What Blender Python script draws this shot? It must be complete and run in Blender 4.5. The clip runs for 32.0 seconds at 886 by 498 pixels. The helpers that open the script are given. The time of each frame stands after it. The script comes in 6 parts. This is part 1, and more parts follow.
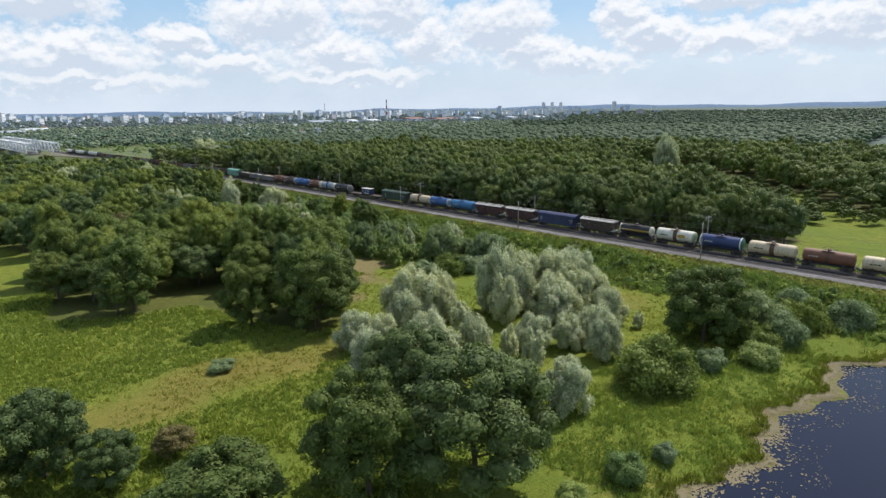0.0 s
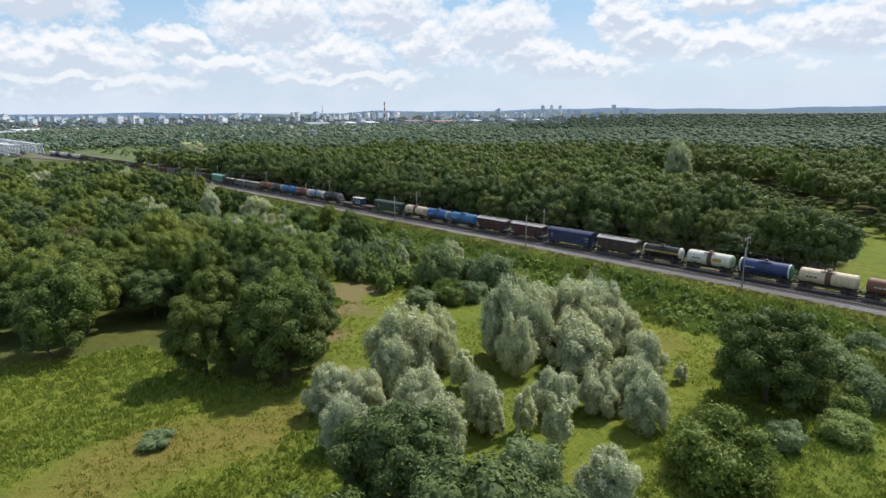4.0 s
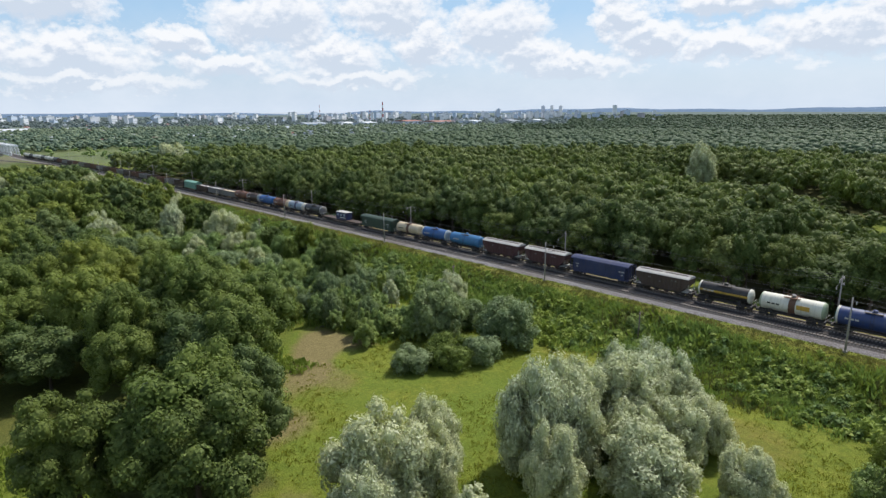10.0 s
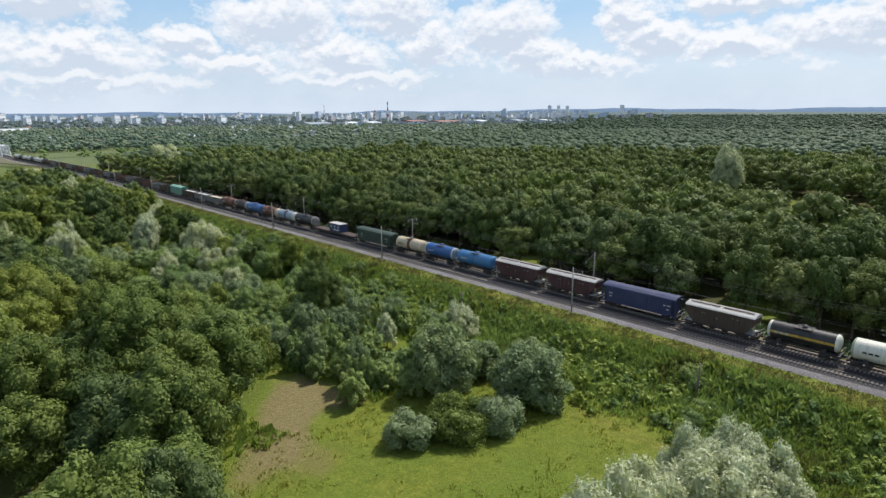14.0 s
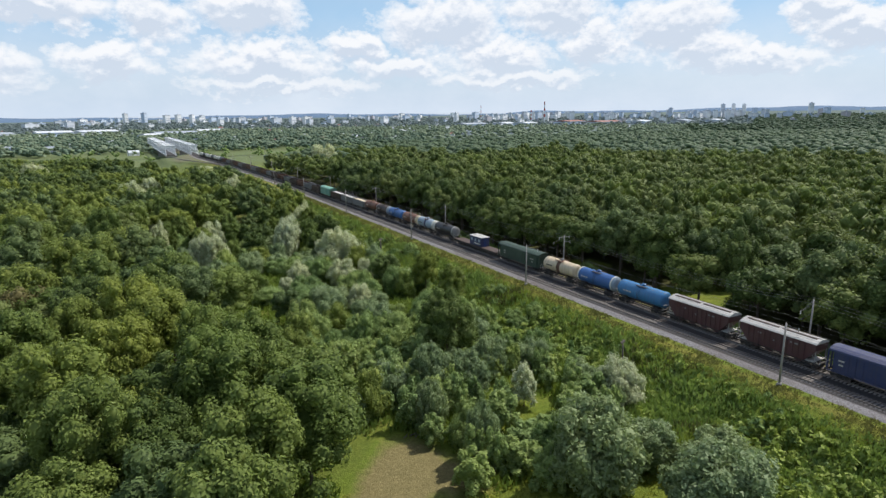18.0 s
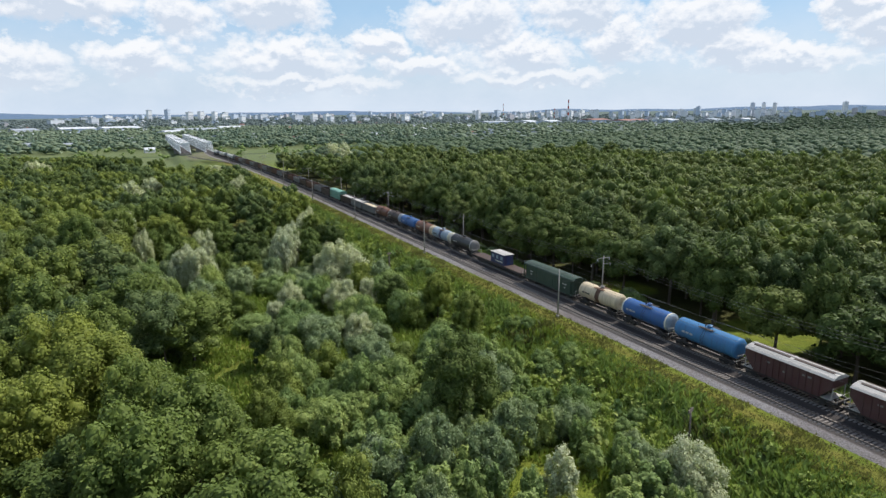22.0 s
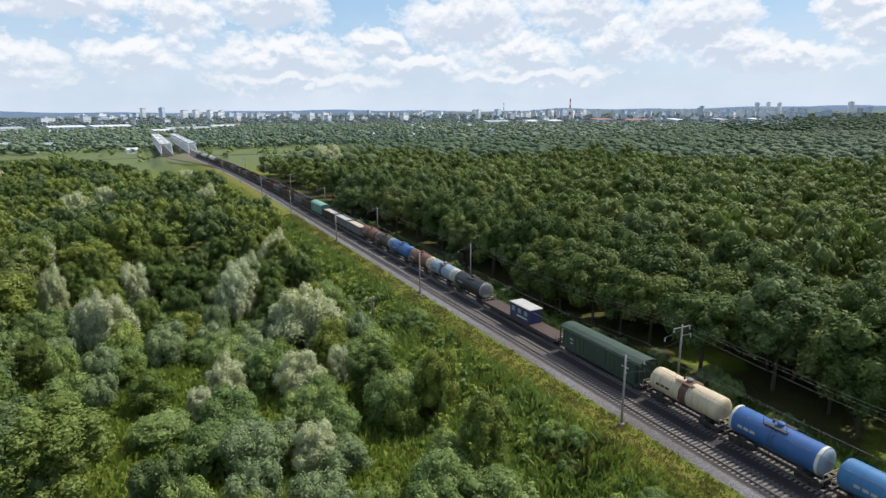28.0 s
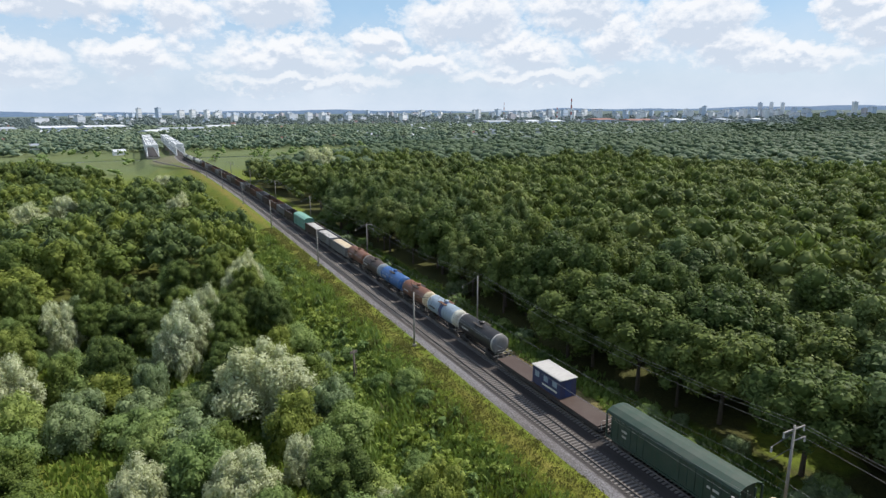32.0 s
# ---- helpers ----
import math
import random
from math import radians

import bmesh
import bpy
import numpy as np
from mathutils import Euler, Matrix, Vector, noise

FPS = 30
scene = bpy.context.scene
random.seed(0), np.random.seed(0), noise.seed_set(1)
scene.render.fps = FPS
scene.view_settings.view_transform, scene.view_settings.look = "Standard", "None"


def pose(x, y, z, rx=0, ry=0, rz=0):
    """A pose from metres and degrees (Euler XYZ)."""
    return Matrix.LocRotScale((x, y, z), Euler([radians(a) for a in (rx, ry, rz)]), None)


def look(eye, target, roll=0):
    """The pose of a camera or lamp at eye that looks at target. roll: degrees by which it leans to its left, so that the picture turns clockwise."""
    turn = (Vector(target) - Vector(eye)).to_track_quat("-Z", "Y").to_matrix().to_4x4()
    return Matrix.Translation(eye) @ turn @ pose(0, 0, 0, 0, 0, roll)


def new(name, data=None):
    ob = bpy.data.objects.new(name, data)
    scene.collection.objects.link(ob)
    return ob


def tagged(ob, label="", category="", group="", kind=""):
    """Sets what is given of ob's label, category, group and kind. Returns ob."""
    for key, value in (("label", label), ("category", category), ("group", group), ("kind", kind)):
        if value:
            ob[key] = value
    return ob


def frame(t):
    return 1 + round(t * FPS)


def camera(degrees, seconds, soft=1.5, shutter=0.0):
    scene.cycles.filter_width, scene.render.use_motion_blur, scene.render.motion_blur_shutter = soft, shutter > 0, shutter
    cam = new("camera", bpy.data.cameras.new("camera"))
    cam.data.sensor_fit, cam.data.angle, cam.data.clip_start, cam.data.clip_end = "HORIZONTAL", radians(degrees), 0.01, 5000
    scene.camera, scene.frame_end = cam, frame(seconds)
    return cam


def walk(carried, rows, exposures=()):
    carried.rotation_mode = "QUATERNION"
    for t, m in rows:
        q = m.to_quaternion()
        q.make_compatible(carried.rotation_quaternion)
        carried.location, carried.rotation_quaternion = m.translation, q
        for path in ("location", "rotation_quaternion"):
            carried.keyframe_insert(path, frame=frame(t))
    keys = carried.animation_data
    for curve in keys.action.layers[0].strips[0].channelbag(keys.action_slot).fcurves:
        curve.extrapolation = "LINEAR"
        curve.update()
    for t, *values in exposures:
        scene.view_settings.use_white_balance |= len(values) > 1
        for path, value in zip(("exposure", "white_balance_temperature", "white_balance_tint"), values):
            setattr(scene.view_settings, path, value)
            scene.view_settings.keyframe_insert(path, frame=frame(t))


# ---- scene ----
cam = camera(72.6, 32.0, soft=1.42)
PATH = [
    (0, (0.06, -3.267, 37.439), (1.389, -1.841, 36.992), -0.8),
    (1, (3.999, 0.887, 37.454), (5.328, 2.313, 37.006), -0.8),
    (2, (7.928, 5.062, 37.475), (9.26, 6.486, 37.029), -0.6),
    (3, (11.836, 9.28, 37.499), (13.17, 10.703, 37.058), -0.5),
    (5.5, (21.532, 19.895, 37.567), (22.868, 21.317, 37.128), -0.5),
    (6, (23.497, 22.031, 37.573), (24.832, 23.453, 37.132), -0.5),
    (7, (27.519, 26.318, 37.597), (28.854, 27.741, 37.157), -0.5),
    (8, (31.627, 30.584, 37.612), (32.964, 32.005, 37.174), -0.4),
    (9, (35.765, 34.837, 37.609), (37.102, 36.258, 37.17), -0.4),
    (10, (39.915, 39.074, 37.574), (41.253, 40.494, 37.135), -0.4),
    (11, (44.02, 43.347, 37.524), (45.359, 44.766, 37.084), -0.4),
    (12, (48.068, 47.692, 37.466), (49.409, 49.109, 37.025), -0.5),
    (13, (52.084, 52.093, 37.414), (53.425, 53.51, 36.975), -0.4),
    (13.5, (54.067, 54.315, 37.402), (55.409, 55.732, 36.962), -0.4),
    (15.5, (61.89, 63.244, 37.36), (63.066, 64.802, 36.926), -0.4),
    (16, (63.763, 65.44, 37.349), (64.891, 67.034, 36.914), -0.5),
    (17, (67.329, 69.76, 37.298), (68.356, 71.421, 36.863), -0.6),
    (18, (70.688, 74.084, 37.234), (71.613, 75.804, 36.8), -0.7),
    (19, (73.827, 78.579, 37.166), (74.687, 80.331, 36.732), -0.7),
    (20, (76.783, 83.368, 37.106), (77.645, 85.119, 36.671), -0.7),
    (21, (79.623, 88.48, 37.074), (80.485, 90.231, 36.637), -0.6),
    (23, (85.181, 99.518, 37.041), (86.046, 101.266, 36.6), -0.4),
    (24, (87.987, 105.386, 37.037), (88.852, 107.134, 36.596), -0.4),
    (24.5, (89.421, 108.417, 37.045), (90.287, 110.164, 36.602), -0.3),
    (26.5, (95.306, 120.863, 37.148), (96.173, 122.61, 36.703), -0.3),
    (27, (96.802, 123.994, 37.165), (97.668, 125.741, 36.721), -0.4),
    (27.5, (98.32, 127.124, 37.184), (99.186, 128.872, 36.741), -0.3),
    (28, (99.845, 130.241, 37.204), (100.712, 131.989, 36.761), -0.3),
    (29, (102.88, 136.443, 37.269), (103.747, 138.19, 36.827), -0.3),
    (30, (105.881, 142.537, 37.319), (106.749, 144.283, 36.876), -0.2),
    (31, (108.838, 148.547, 37.356), (109.707, 150.294, 36.913), -0.3),
    (32, (111.779, 154.544, 37.38), (112.647, 156.291, 36.937), -0.3),
]
walk(cam, [(t, look(eye, target, roll)) for t, eye, target, roll in PATH])


# ---- light and sky ----
SUN_ELEV, SUN_AZ = 54.0, 90.0          # degrees; azimuth from +y towards +x
world = bpy.data.worlds.new("sky")
scene.world = world
world.use_nodes = True
wn, wl = world.node_tree.nodes, world.node_tree.links
wn.clear()


def wmath(op, a, b=None, clamp=False):
    n = wn.new("ShaderNodeMath")
    n.operation, n.use_clamp = op, clamp
    for i, v in enumerate((a, b)):
        if v is None:
            continue
        if isinstance(v, (int, float)):
            n.inputs[i].default_value = v
        else:
            wl.new(v, n.inputs[i])
    return n.outputs[0]


def wramp(fac, stops):
    n = wn.new("ShaderNodeValToRGB")
    el = n.color_ramp.elements
    while len(el) < len(stops):
        el.new(0.5)
    for e, (p, c) in zip(el, stops):
        e.position, e.color = p, (*c, 1) if len(c) == 3 else c
    wl.new(fac, n.inputs[0])
    return n.outputs[0]


def wmix(fac, a, b):
    n = wn.new("ShaderNodeMix")
    n.data_type = "RGBA"
    for i, v in ((0, fac), (6, a), (7, b)):
        if isinstance(v, tuple):
            n.inputs[i].default_value = (*v, 1)
        elif isinstance(v, (int, float)):
            n.inputs[i].default_value = v
        else:
            wl.new(v, n.inputs[i])
    return n.outputs[2]


sky = wn.new("ShaderNodeTexSky")
sky.sky_type, sky.sun_disc = "NISHITA", False
sky.sun_elevation, sky.sun_rotation = radians(SUN_ELEV), radians(SUN_AZ)
sky.altitude, sky.air_density, sky.dust_density, sky.ozone_density = 100, 1.0, 1.5, 1.2
skydim = wn.new("ShaderNodeVectorMath")
skydim.operation = "SCALE"
wl.new(sky.outputs[0], skydim.inputs[0])
skydim.inputs["Scale"].default_value = 0.115
tc = wn.new("ShaderNodeTexCoord")
sep = wn.new("ShaderNodeSeparateXYZ")
wl.new(tc.outputs["Generated"], sep.inputs[0])
DX, DY, DZ = sep.outputs
# heaps of fair-weather cumulus: azimuth, height above the horizon, half width, half height, all in degrees
CLOUDS = [(28.6, 7.9, 5.6, 2.5), (11.5, 8.8, 4.6, 2.0), (12.5, 4.6, 6.5, 1.7), (20.5, 6.2, 2.4, 1.4), (38.6, 8.9, 4.6, 2.3), (42.0, 5.9, 2.8, 2.0), (48.4, 7.2, 4.4, 2.6), (51.0, 5.0, 3.4, 1.7),
          (59.3, 7.8, 2.4, 2.3), (61.5, 6.0, 3.2, 1.6), (67.0, 9.0, 5.0, 1.5), (75.0, 5.9, 5.0, 1.8), (-8.0, 3.6, 3.6, 1.7), (-4.5, 8.6, 6.0, 1.7), (3.8, 8.1, 2.8, 2.2), (0.5, 4.4, 3.6, 1.4),
          (24.5, 4.2, 4.0, 1.2), (33.5, 5.0, 4.5, 1.5), (35.0, 3.0, 7.0, 0.8), (55.0, 4.0, 5.0, 1.0), (67.5, 5.4, 3.6, 1.5), (14.0, 2.6, 8.0, 0.7), (80.0, 8.0, 4.0, 2.0)]
AZ = wmath("MULTIPLY", wmath("ARCTAN2", DX, DY), 180 / math.pi)
EL = wmath("MULTIPLY", wmath("ARCSINE", DZ), 180 / math.pi)


def wnoise(scale, detail, rough, lift, shift=0.0):
    c = wn.new("ShaderNodeCombineXYZ")
    wl.new(AZ, c.inputs[0])
    wl.new(wmath("MULTIPLY", wmath("ADD", EL, lift), 1.45), c.inputs[1])
    c.inputs[2].default_value = shift
    n = wn.new("ShaderNodeTexNoise")
    n.inputs["Scale"].default_value, n.inputs["Detail"].default_value = scale, detail
    n.inputs["Roughness"].default_value = rough
    wl.new(c.outputs[0], n.inputs["Vector"])
    return n.outputs["Fac"]


def heap(lift):
    """How deep inside a cloud a direction lies, felt that many degrees higher."""
    best = None
    az = wmath("ADD", AZ, wmath("MULTIPLY", wmath("SUBTRACT", wnoise(0.34, 6.0, 0.6, lift), 0.5), 6.0))
    up = wmath("ADD", wmath("ADD", EL, lift), wmath("MULTIPLY", wmath("SUBTRACT", wnoise(0.34, 6.0, 0.6, lift, 9.0), 0.5), 4.8))
    for az0, el0, w, h in CLOUDS:
        du = wmath("DIVIDE", wmath("SUBTRACT", az, az0), w)
        dv = wmath("DIVIDE", wmath("SUBTRACT", up, el0), h)
        r = wmath("SQRT", wmath("ADD", wmath("MULTIPLY", du, du), wmath("MULTIPLY", dv, dv)))
        best = wmath("SUBTRACT", 1.0, r) if best is None else wmath("MAXIMUM", best, wmath("SUBTRACT", 1.0, r))
    # elsewhere overhead the same kind of cloud goes on by chance
    over = wmath("MULTIPLY", wmath("SUBTRACT", wnoise(0.035, 3.0, 0.5, lift), 0.57), 5.0)
    over = wmath("SUBTRACT", over, wmath("MULTIPLY", wmath("SUBTRACT", 1.0, wmath("DIVIDE", EL, 14.0), True), 4.0))
    best = wmath("MAXIMUM", wmath("MAXIMUM", best, over), -0.8)
    billow = wmath("SUBTRACT", wnoise(0.9, 6.0, 0.62, lift, 4.0), 0.5)
    return wmath("ADD", wmath("ADD", best, 0.22), wmath("MULTIPLY", billow, 0.8))


here, above = heap(0.0), heap(0.55)
cover = wramp(here, [(0.0, (0, 0, 0)), (0.16, (0.5, 0.5, 0.5)), (0.46, (1, 1, 1))])
lit = wramp(wmath("SUBTRACT", above, wmath("MULTIPLY", here, 0.55)), [(0.0, (0.955, 0.97, 1.0)), (0.16, (0.85, 0.89, 0.96)), (0.42, (0.64, 0.72, 0.84))])
veil = wramp(DZ, [(0.0, (0.97, 0.97, 0.97)), (0.05, (0.80, 0.80, 0.80)), (0.15, (0.75, 0.75, 0.75)), (0.4, (0.10, 0.10, 0.10))])
streak = wramp(wnoise(0.10, 5.0, 0.6, 0.0, 2.0), [(0.38, (0, 0, 0)), (0.68, (0.75, 0.75, 0.75))])
hazy = wmix(veil, skydim.outputs[0], wramp(DZ, [(0.0, (0.66, 0.77, 0.92)), (0.07, (0.60, 0.755, 0.94)), (0.15, (0.40, 0.65, 0.93))]))
hazy = wmix(wmath("MULTIPLY", streak, wramp(DZ, [(0.0, (0.9, 0.9, 0.9)), (0.08, (0.6, 0.6, 0.6)), (0.16, (0.15, 0.15, 0.15))])), hazy, (0.79, 0.86, 0.96))
clouded = wmix(wmath("MULTIPLY", cover, wramp(DZ, [(0.0, (0.1, 0.1, 0.1)), (0.04, (0.6, 0.6, 0.6)), (0.09, (0.96, 0.96, 0.96))])), hazy, lit)
below = wmix(wramp(DZ, [(0.0, (0, 0, 0)), (0.002, (1, 1, 1))]), (0.60, 0.68, 0.78), clouded)
bg = wn.new("ShaderNodeBackground")
bg.inputs["Strength"].default_value = 1.0
wl.new(below, bg.inputs[0])
wout = wn.new("ShaderNodeOutputWorld")
wl.new(bg.outputs[0], wout.inputs[0])

sun = new("sun", bpy.data.lights.new("sun", "SUN"))
sun.data.energy, sun.data.angle, sun.data.color = 4.2, radians(0.6), (1.0, 0.955, 0.88)
sa, se = radians(SUN_AZ), radians(SUN_ELEV)
sun.matrix_world = look((300 * math.sin(sa) * math.cos(se), 300 * math.cos(sa) * math.cos(se), 300 * math.sin(se)), (0, 0, 0))

# ---- materials ----


class Mat:
    """A node material under construction."""

    def __init__(self, name):
        self.m = bpy.data.materials.new(name)
        self.m.use_nodes = True
        self.nt = self.m.node_tree
        self.nt.nodes.clear()
        self.out = self.nt.nodes.new("ShaderNodeOutputMaterial")

    def node(self, kind):
        return self.nt.nodes.new(kind)

    def link(self, a, b):
        self.nt.links.new(a, b)

    def put(self, sock, v):
        if isinstance(v, (int, float)):
            sock.default_value = v
        elif isinstance(v, tuple):
            sock.default_value = (*v, 1) if len(sock.default_value) == 4 and len(v) == 3 else v
        else:
            self.link(v, sock)

    def coords(self, kind="Object"):
        return self.node("ShaderNodeTexCoord").outputs[kind]

    def place(self):
        return self.node("ShaderNodeNewGeometry").outputs["Position"]

    def island(self):
        return self.node("ShaderNodeNewGeometry").outputs["Random Per Island"]

    def chance(self):
        return self.node("ShaderNodeObjectInfo").outputs["Random"]

    def noise(self, vec, scale, detail=4.0, rough=0.55, stretch=None):
        if stretch:
            mp = self.node("ShaderNodeMapping")
            mp.inputs["Scale"].default_value = stretch
            self.link(vec, mp.inputs[0])
            vec = mp.outputs[0]
        n = self.node("ShaderNodeTexNoise")
        n.inputs["Scale"].default_value, n.inputs["Detail"].default_value, n.inputs["Roughness"].default_value = scale, detail, rough
        self.link(vec, n.inputs["Vector"])
        return n.outputs["Fac"]

    def ramp(self, fac, *stops):
        n = self.node("ShaderNodeValToRGB")
        el = n.color_ramp.elements
        while len(el) < len(stops):
            el.new(0.5)
        for e, (p, c) in zip(el, stops):
            e.position, e.color = p, (c, c, c, 1) if isinstance(c, (int, float)) else (*c, 1)
        self.link(fac, n.inputs[0])
        return n.outputs[0]

    def mix(self, fac, a, b, blend="MIX"):
        n = self.node("ShaderNodeMix")
        n.data_type, n.blend_type = "RGBA", blend
        for i, v in ((0, fac), (6, a), (7, b)):
            self.put(n.inputs[i], v)
        return n.outputs[2]

    def math(self, op, a, b, clamp=False):
        n = self.node("ShaderNodeMath")
        n.operation, n.use_clamp = op, clamp
        self.put(n.inputs[0], a)
        self.put(n.inputs[1], b)
        return n.outputs[0]

    def attr(self, name):
        n = self.node("ShaderNodeAttribute")
        n.attribute_name = name
        return n.outputs["Fac"]

    def bump(self, height, strength=0.4, dist=0.05):
        n = self.node("ShaderNodeBump")
        n.inputs["Strength"].default_value, n.inputs["Distance"].default_value = strength, dist
        self.link(height, n.inputs["Height"])
        return n.outputs[0]

    def surface(self, colour, rough=0.7, metal=0.0, normal=None, spec=0.5):
        b = self.node("ShaderNodeBsdfPrincipled")
        self.put(b.inputs["Base Color"], colour)
        self.put(b.inputs["Roughness"], rough)
        self.put(b.inputs["Metallic"], metal)
        self.put(b.inputs["Specular IOR Level"], spec)
        if normal is not None:
            self.link(normal, b.inputs["Normal"])
        self.link(b.outputs[0], self.out.inputs[0])
        return self.m


def leaf_material(name, dark, mid, light, through_share=0.28, sheen=0.14, tint=1.0):
    """Foliage: leaf to leaf and tree to tree variation, part of the light goes through."""
    k = Mat(name)
    leafy = k.ramp(k.island(), (0.0, dark), (0.55, mid), (1.0, light))
    patch = k.noise(k.place(), 0.045, 2.0)
    tone = k.mix(k.ramp(patch, (0.35, 0.0), (0.65, 0.55)), leafy, (mid[0] * 1.2, mid[1] * 1.12, mid[2] * 0.95))
    tree = k.ramp(k.chance(), (0.0, (1 - 0.26 * tint, 1 - 0.2 * tint, 1 - 0.22 * tint)), (0.5, (1.0, 1.0, 1.0)), (1.0, (1 + 0.28 * tint, 1 + 0.16 * tint, 1 + 0.0 * tint)))
    colour = k.mix(1.0, tone, tree, "MULTIPLY")
    b = k.node("ShaderNodeBsdfPrincipled")
    k.put(b.inputs["Base Color"], colour)
    k.put(b.inputs["Roughness"], 0.56)
    k.put(b.inputs["Specular IOR Level"], sheen)
    t = k.node("ShaderNodeBsdfTranslucent")
    k.put(t.inputs[0], k.mix(1.0, colour, (1.1, 1.15, 0.85), "MULTIPLY"))
    mx = k.node("ShaderNodeMixShader")
    k.put(mx.inputs[0], through_share)
    k.link(b.outputs[0], mx.inputs[1])
    k.link(t.outputs[0], mx.inputs[2])
    k.link(mx.outputs[0], k.out.inputs[0])
    return k.m


OAK = leaf_material("oak_leaves", (0.078, 0.116, 0.030), (0.144, 0.198, 0.051), (0.244, 0.306, 0.090), 0.3)
DARKOAK = leaf_material("dark_oak_leaves", (0.052, 0.080, 0.023), (0.100, 0.144, 0.040), (0.176, 0.230, 0.070), 0.22)
FOREST = leaf_material("forest_leaves", (0.064, 0.097, 0.038), (0.120, 0.168, 0.063), (0.198, 0.256, 0.098), 0.22)
LIME = leaf_material("pale_green_leaves", (0.094, 0.136, 0.034), (0.172, 0.228, 0.056), (0.280, 0.340, 0.102), 0.3)
SHRUB = leaf_material("shrub_leaves", (0.134, 0.206, 0.072), (0.222, 0.308, 0.112), (0.328, 0.412, 0.168), 0.3)
SAGE = leaf_material("grey_green_leaves", (0.130, 0.184, 0.090), (0.212, 0.284, 0.142), (0.330, 0.402, 0.224), 0.28, 0.25, 0.4)
WILLOW = leaf_material("silver_willow_leaves", (0.285, 0.315, 0.195), (0.475, 0.515, 0.338), (0.720, 0.755, 0.565), 0.34, 0.3, 0.15)
TAN = leaf_material("tan_withered_leaves", (0.090, 0.085, 0.040), (0.150, 0.140, 0.062), (0.22, 0.20, 0.09))
# distant leaves, paler and bluer: aerial haze is put into their colour
HAZEWOOD = leaf_material("hazed_far_wood_leaves", (0.080, 0.118, 0.070), (0.098, 0.144, 0.082), (0.118, 0.170, 0.096), 0.15)
HAZEGARDEN = leaf_material("hazed_garden_leaves", (0.152, 0.212, 0.158), (0.188, 0.254, 0.186), (0.228, 0.298, 0.216), 0.15)
HAZETOWN = leaf_material("hazed_town_leaves", (0.142, 0.190, 0.205), (0.176, 0.228, 0.240), (0.216, 0.272, 0.280), 0.15)
WEED = leaf_material("tall_weed_leaves", (0.134, 0.208, 0.056), (0.226, 0.316, 0.090), (0.330, 0.406, 0.142), 0.34)
HERB = leaf_material("low_herb_leaves", (0.134, 0.200, 0.044), (0.202, 0.278, 0.060), (0.278, 0.342, 0.092), 0.32)
GRASS = leaf_material("grass_blades", (0.134, 0.160, 0.024), (0.200, 0.225, 0.034), (0.285, 0.280, 0.066), 0.38, 0.2)
VERGE = leaf_material("dry_verge_grass", (0.128, 0.142, 0.050), (0.170, 0.178, 0.066), (0.220, 0.214, 0.092), 0.3, 0.2)


def simple(name, c, rough=0.7, metal=0.0, vary=0.22, scale=0.8, stretch=None, grime=(0.10, 0.085, 0.07), grime_amount=0.35):
    """Painted or bare surface with broad staining and fine grain."""
    k = Mat(name)
    p = k.coords()
    broad = k.noise(p, scale, 5.0, 0.6, stretch)
    fine = k.noise(p, scale * 14, 3.0, 0.6)
    col = k.mix(k.ramp(broad, (0.45, 0.0), (0.75, grime_amount)), c, grime)
    col = k.mix(1.0, col, k.ramp(fine, (0.3, 1 - vary), (0.7, 1 + vary)), "MULTIPLY")
    return k.surface(col, rough, metal, k.bump(fine, 0.15, 0.02))


BARK = simple("bark", (0.11, 0.085, 0.065), 0.9, scale=1.5, stretch=(3, 3, 0.6), vary=0.35)
CONCRETE = simple("pole_concrete", (0.32, 0.30, 0.275), 0.85, scale=0.7)
OLDWOOD = simple("grey_timber", (0.16, 0.135, 0.115), 0.9, scale=0.9, stretch=(3, 3, 0.4))
STEEL = simple("rail_steel", (0.20, 0.17, 0.15), 0.45, 0.6, scale=1.5)
WIRE = simple("wire", (0.22, 0.22, 0.22), 0.5, 0.6)
UNDER = simple("dark_running_gear", (0.045, 0.040, 0.037), 0.8, scale=1.2, vary=0.3, grime=(0.11, 0.08, 0.06))
IRON = simple("dark_ironwork", (0.10, 0.10, 0.10), 0.7, scale=1.5)
FITTING = simple("pale_fittings", (0.46, 0.45, 0.42), 0.7, scale=1.2)
BRIDGE = simple("bridge_steel_paint", (0.72, 0.74, 0.76), 0.6, scale=0.2)
SLEEPER = simple("sleeper_concrete", (0.205, 0.185, 0.17), 0.9, scale=2.0, vary=0.3)


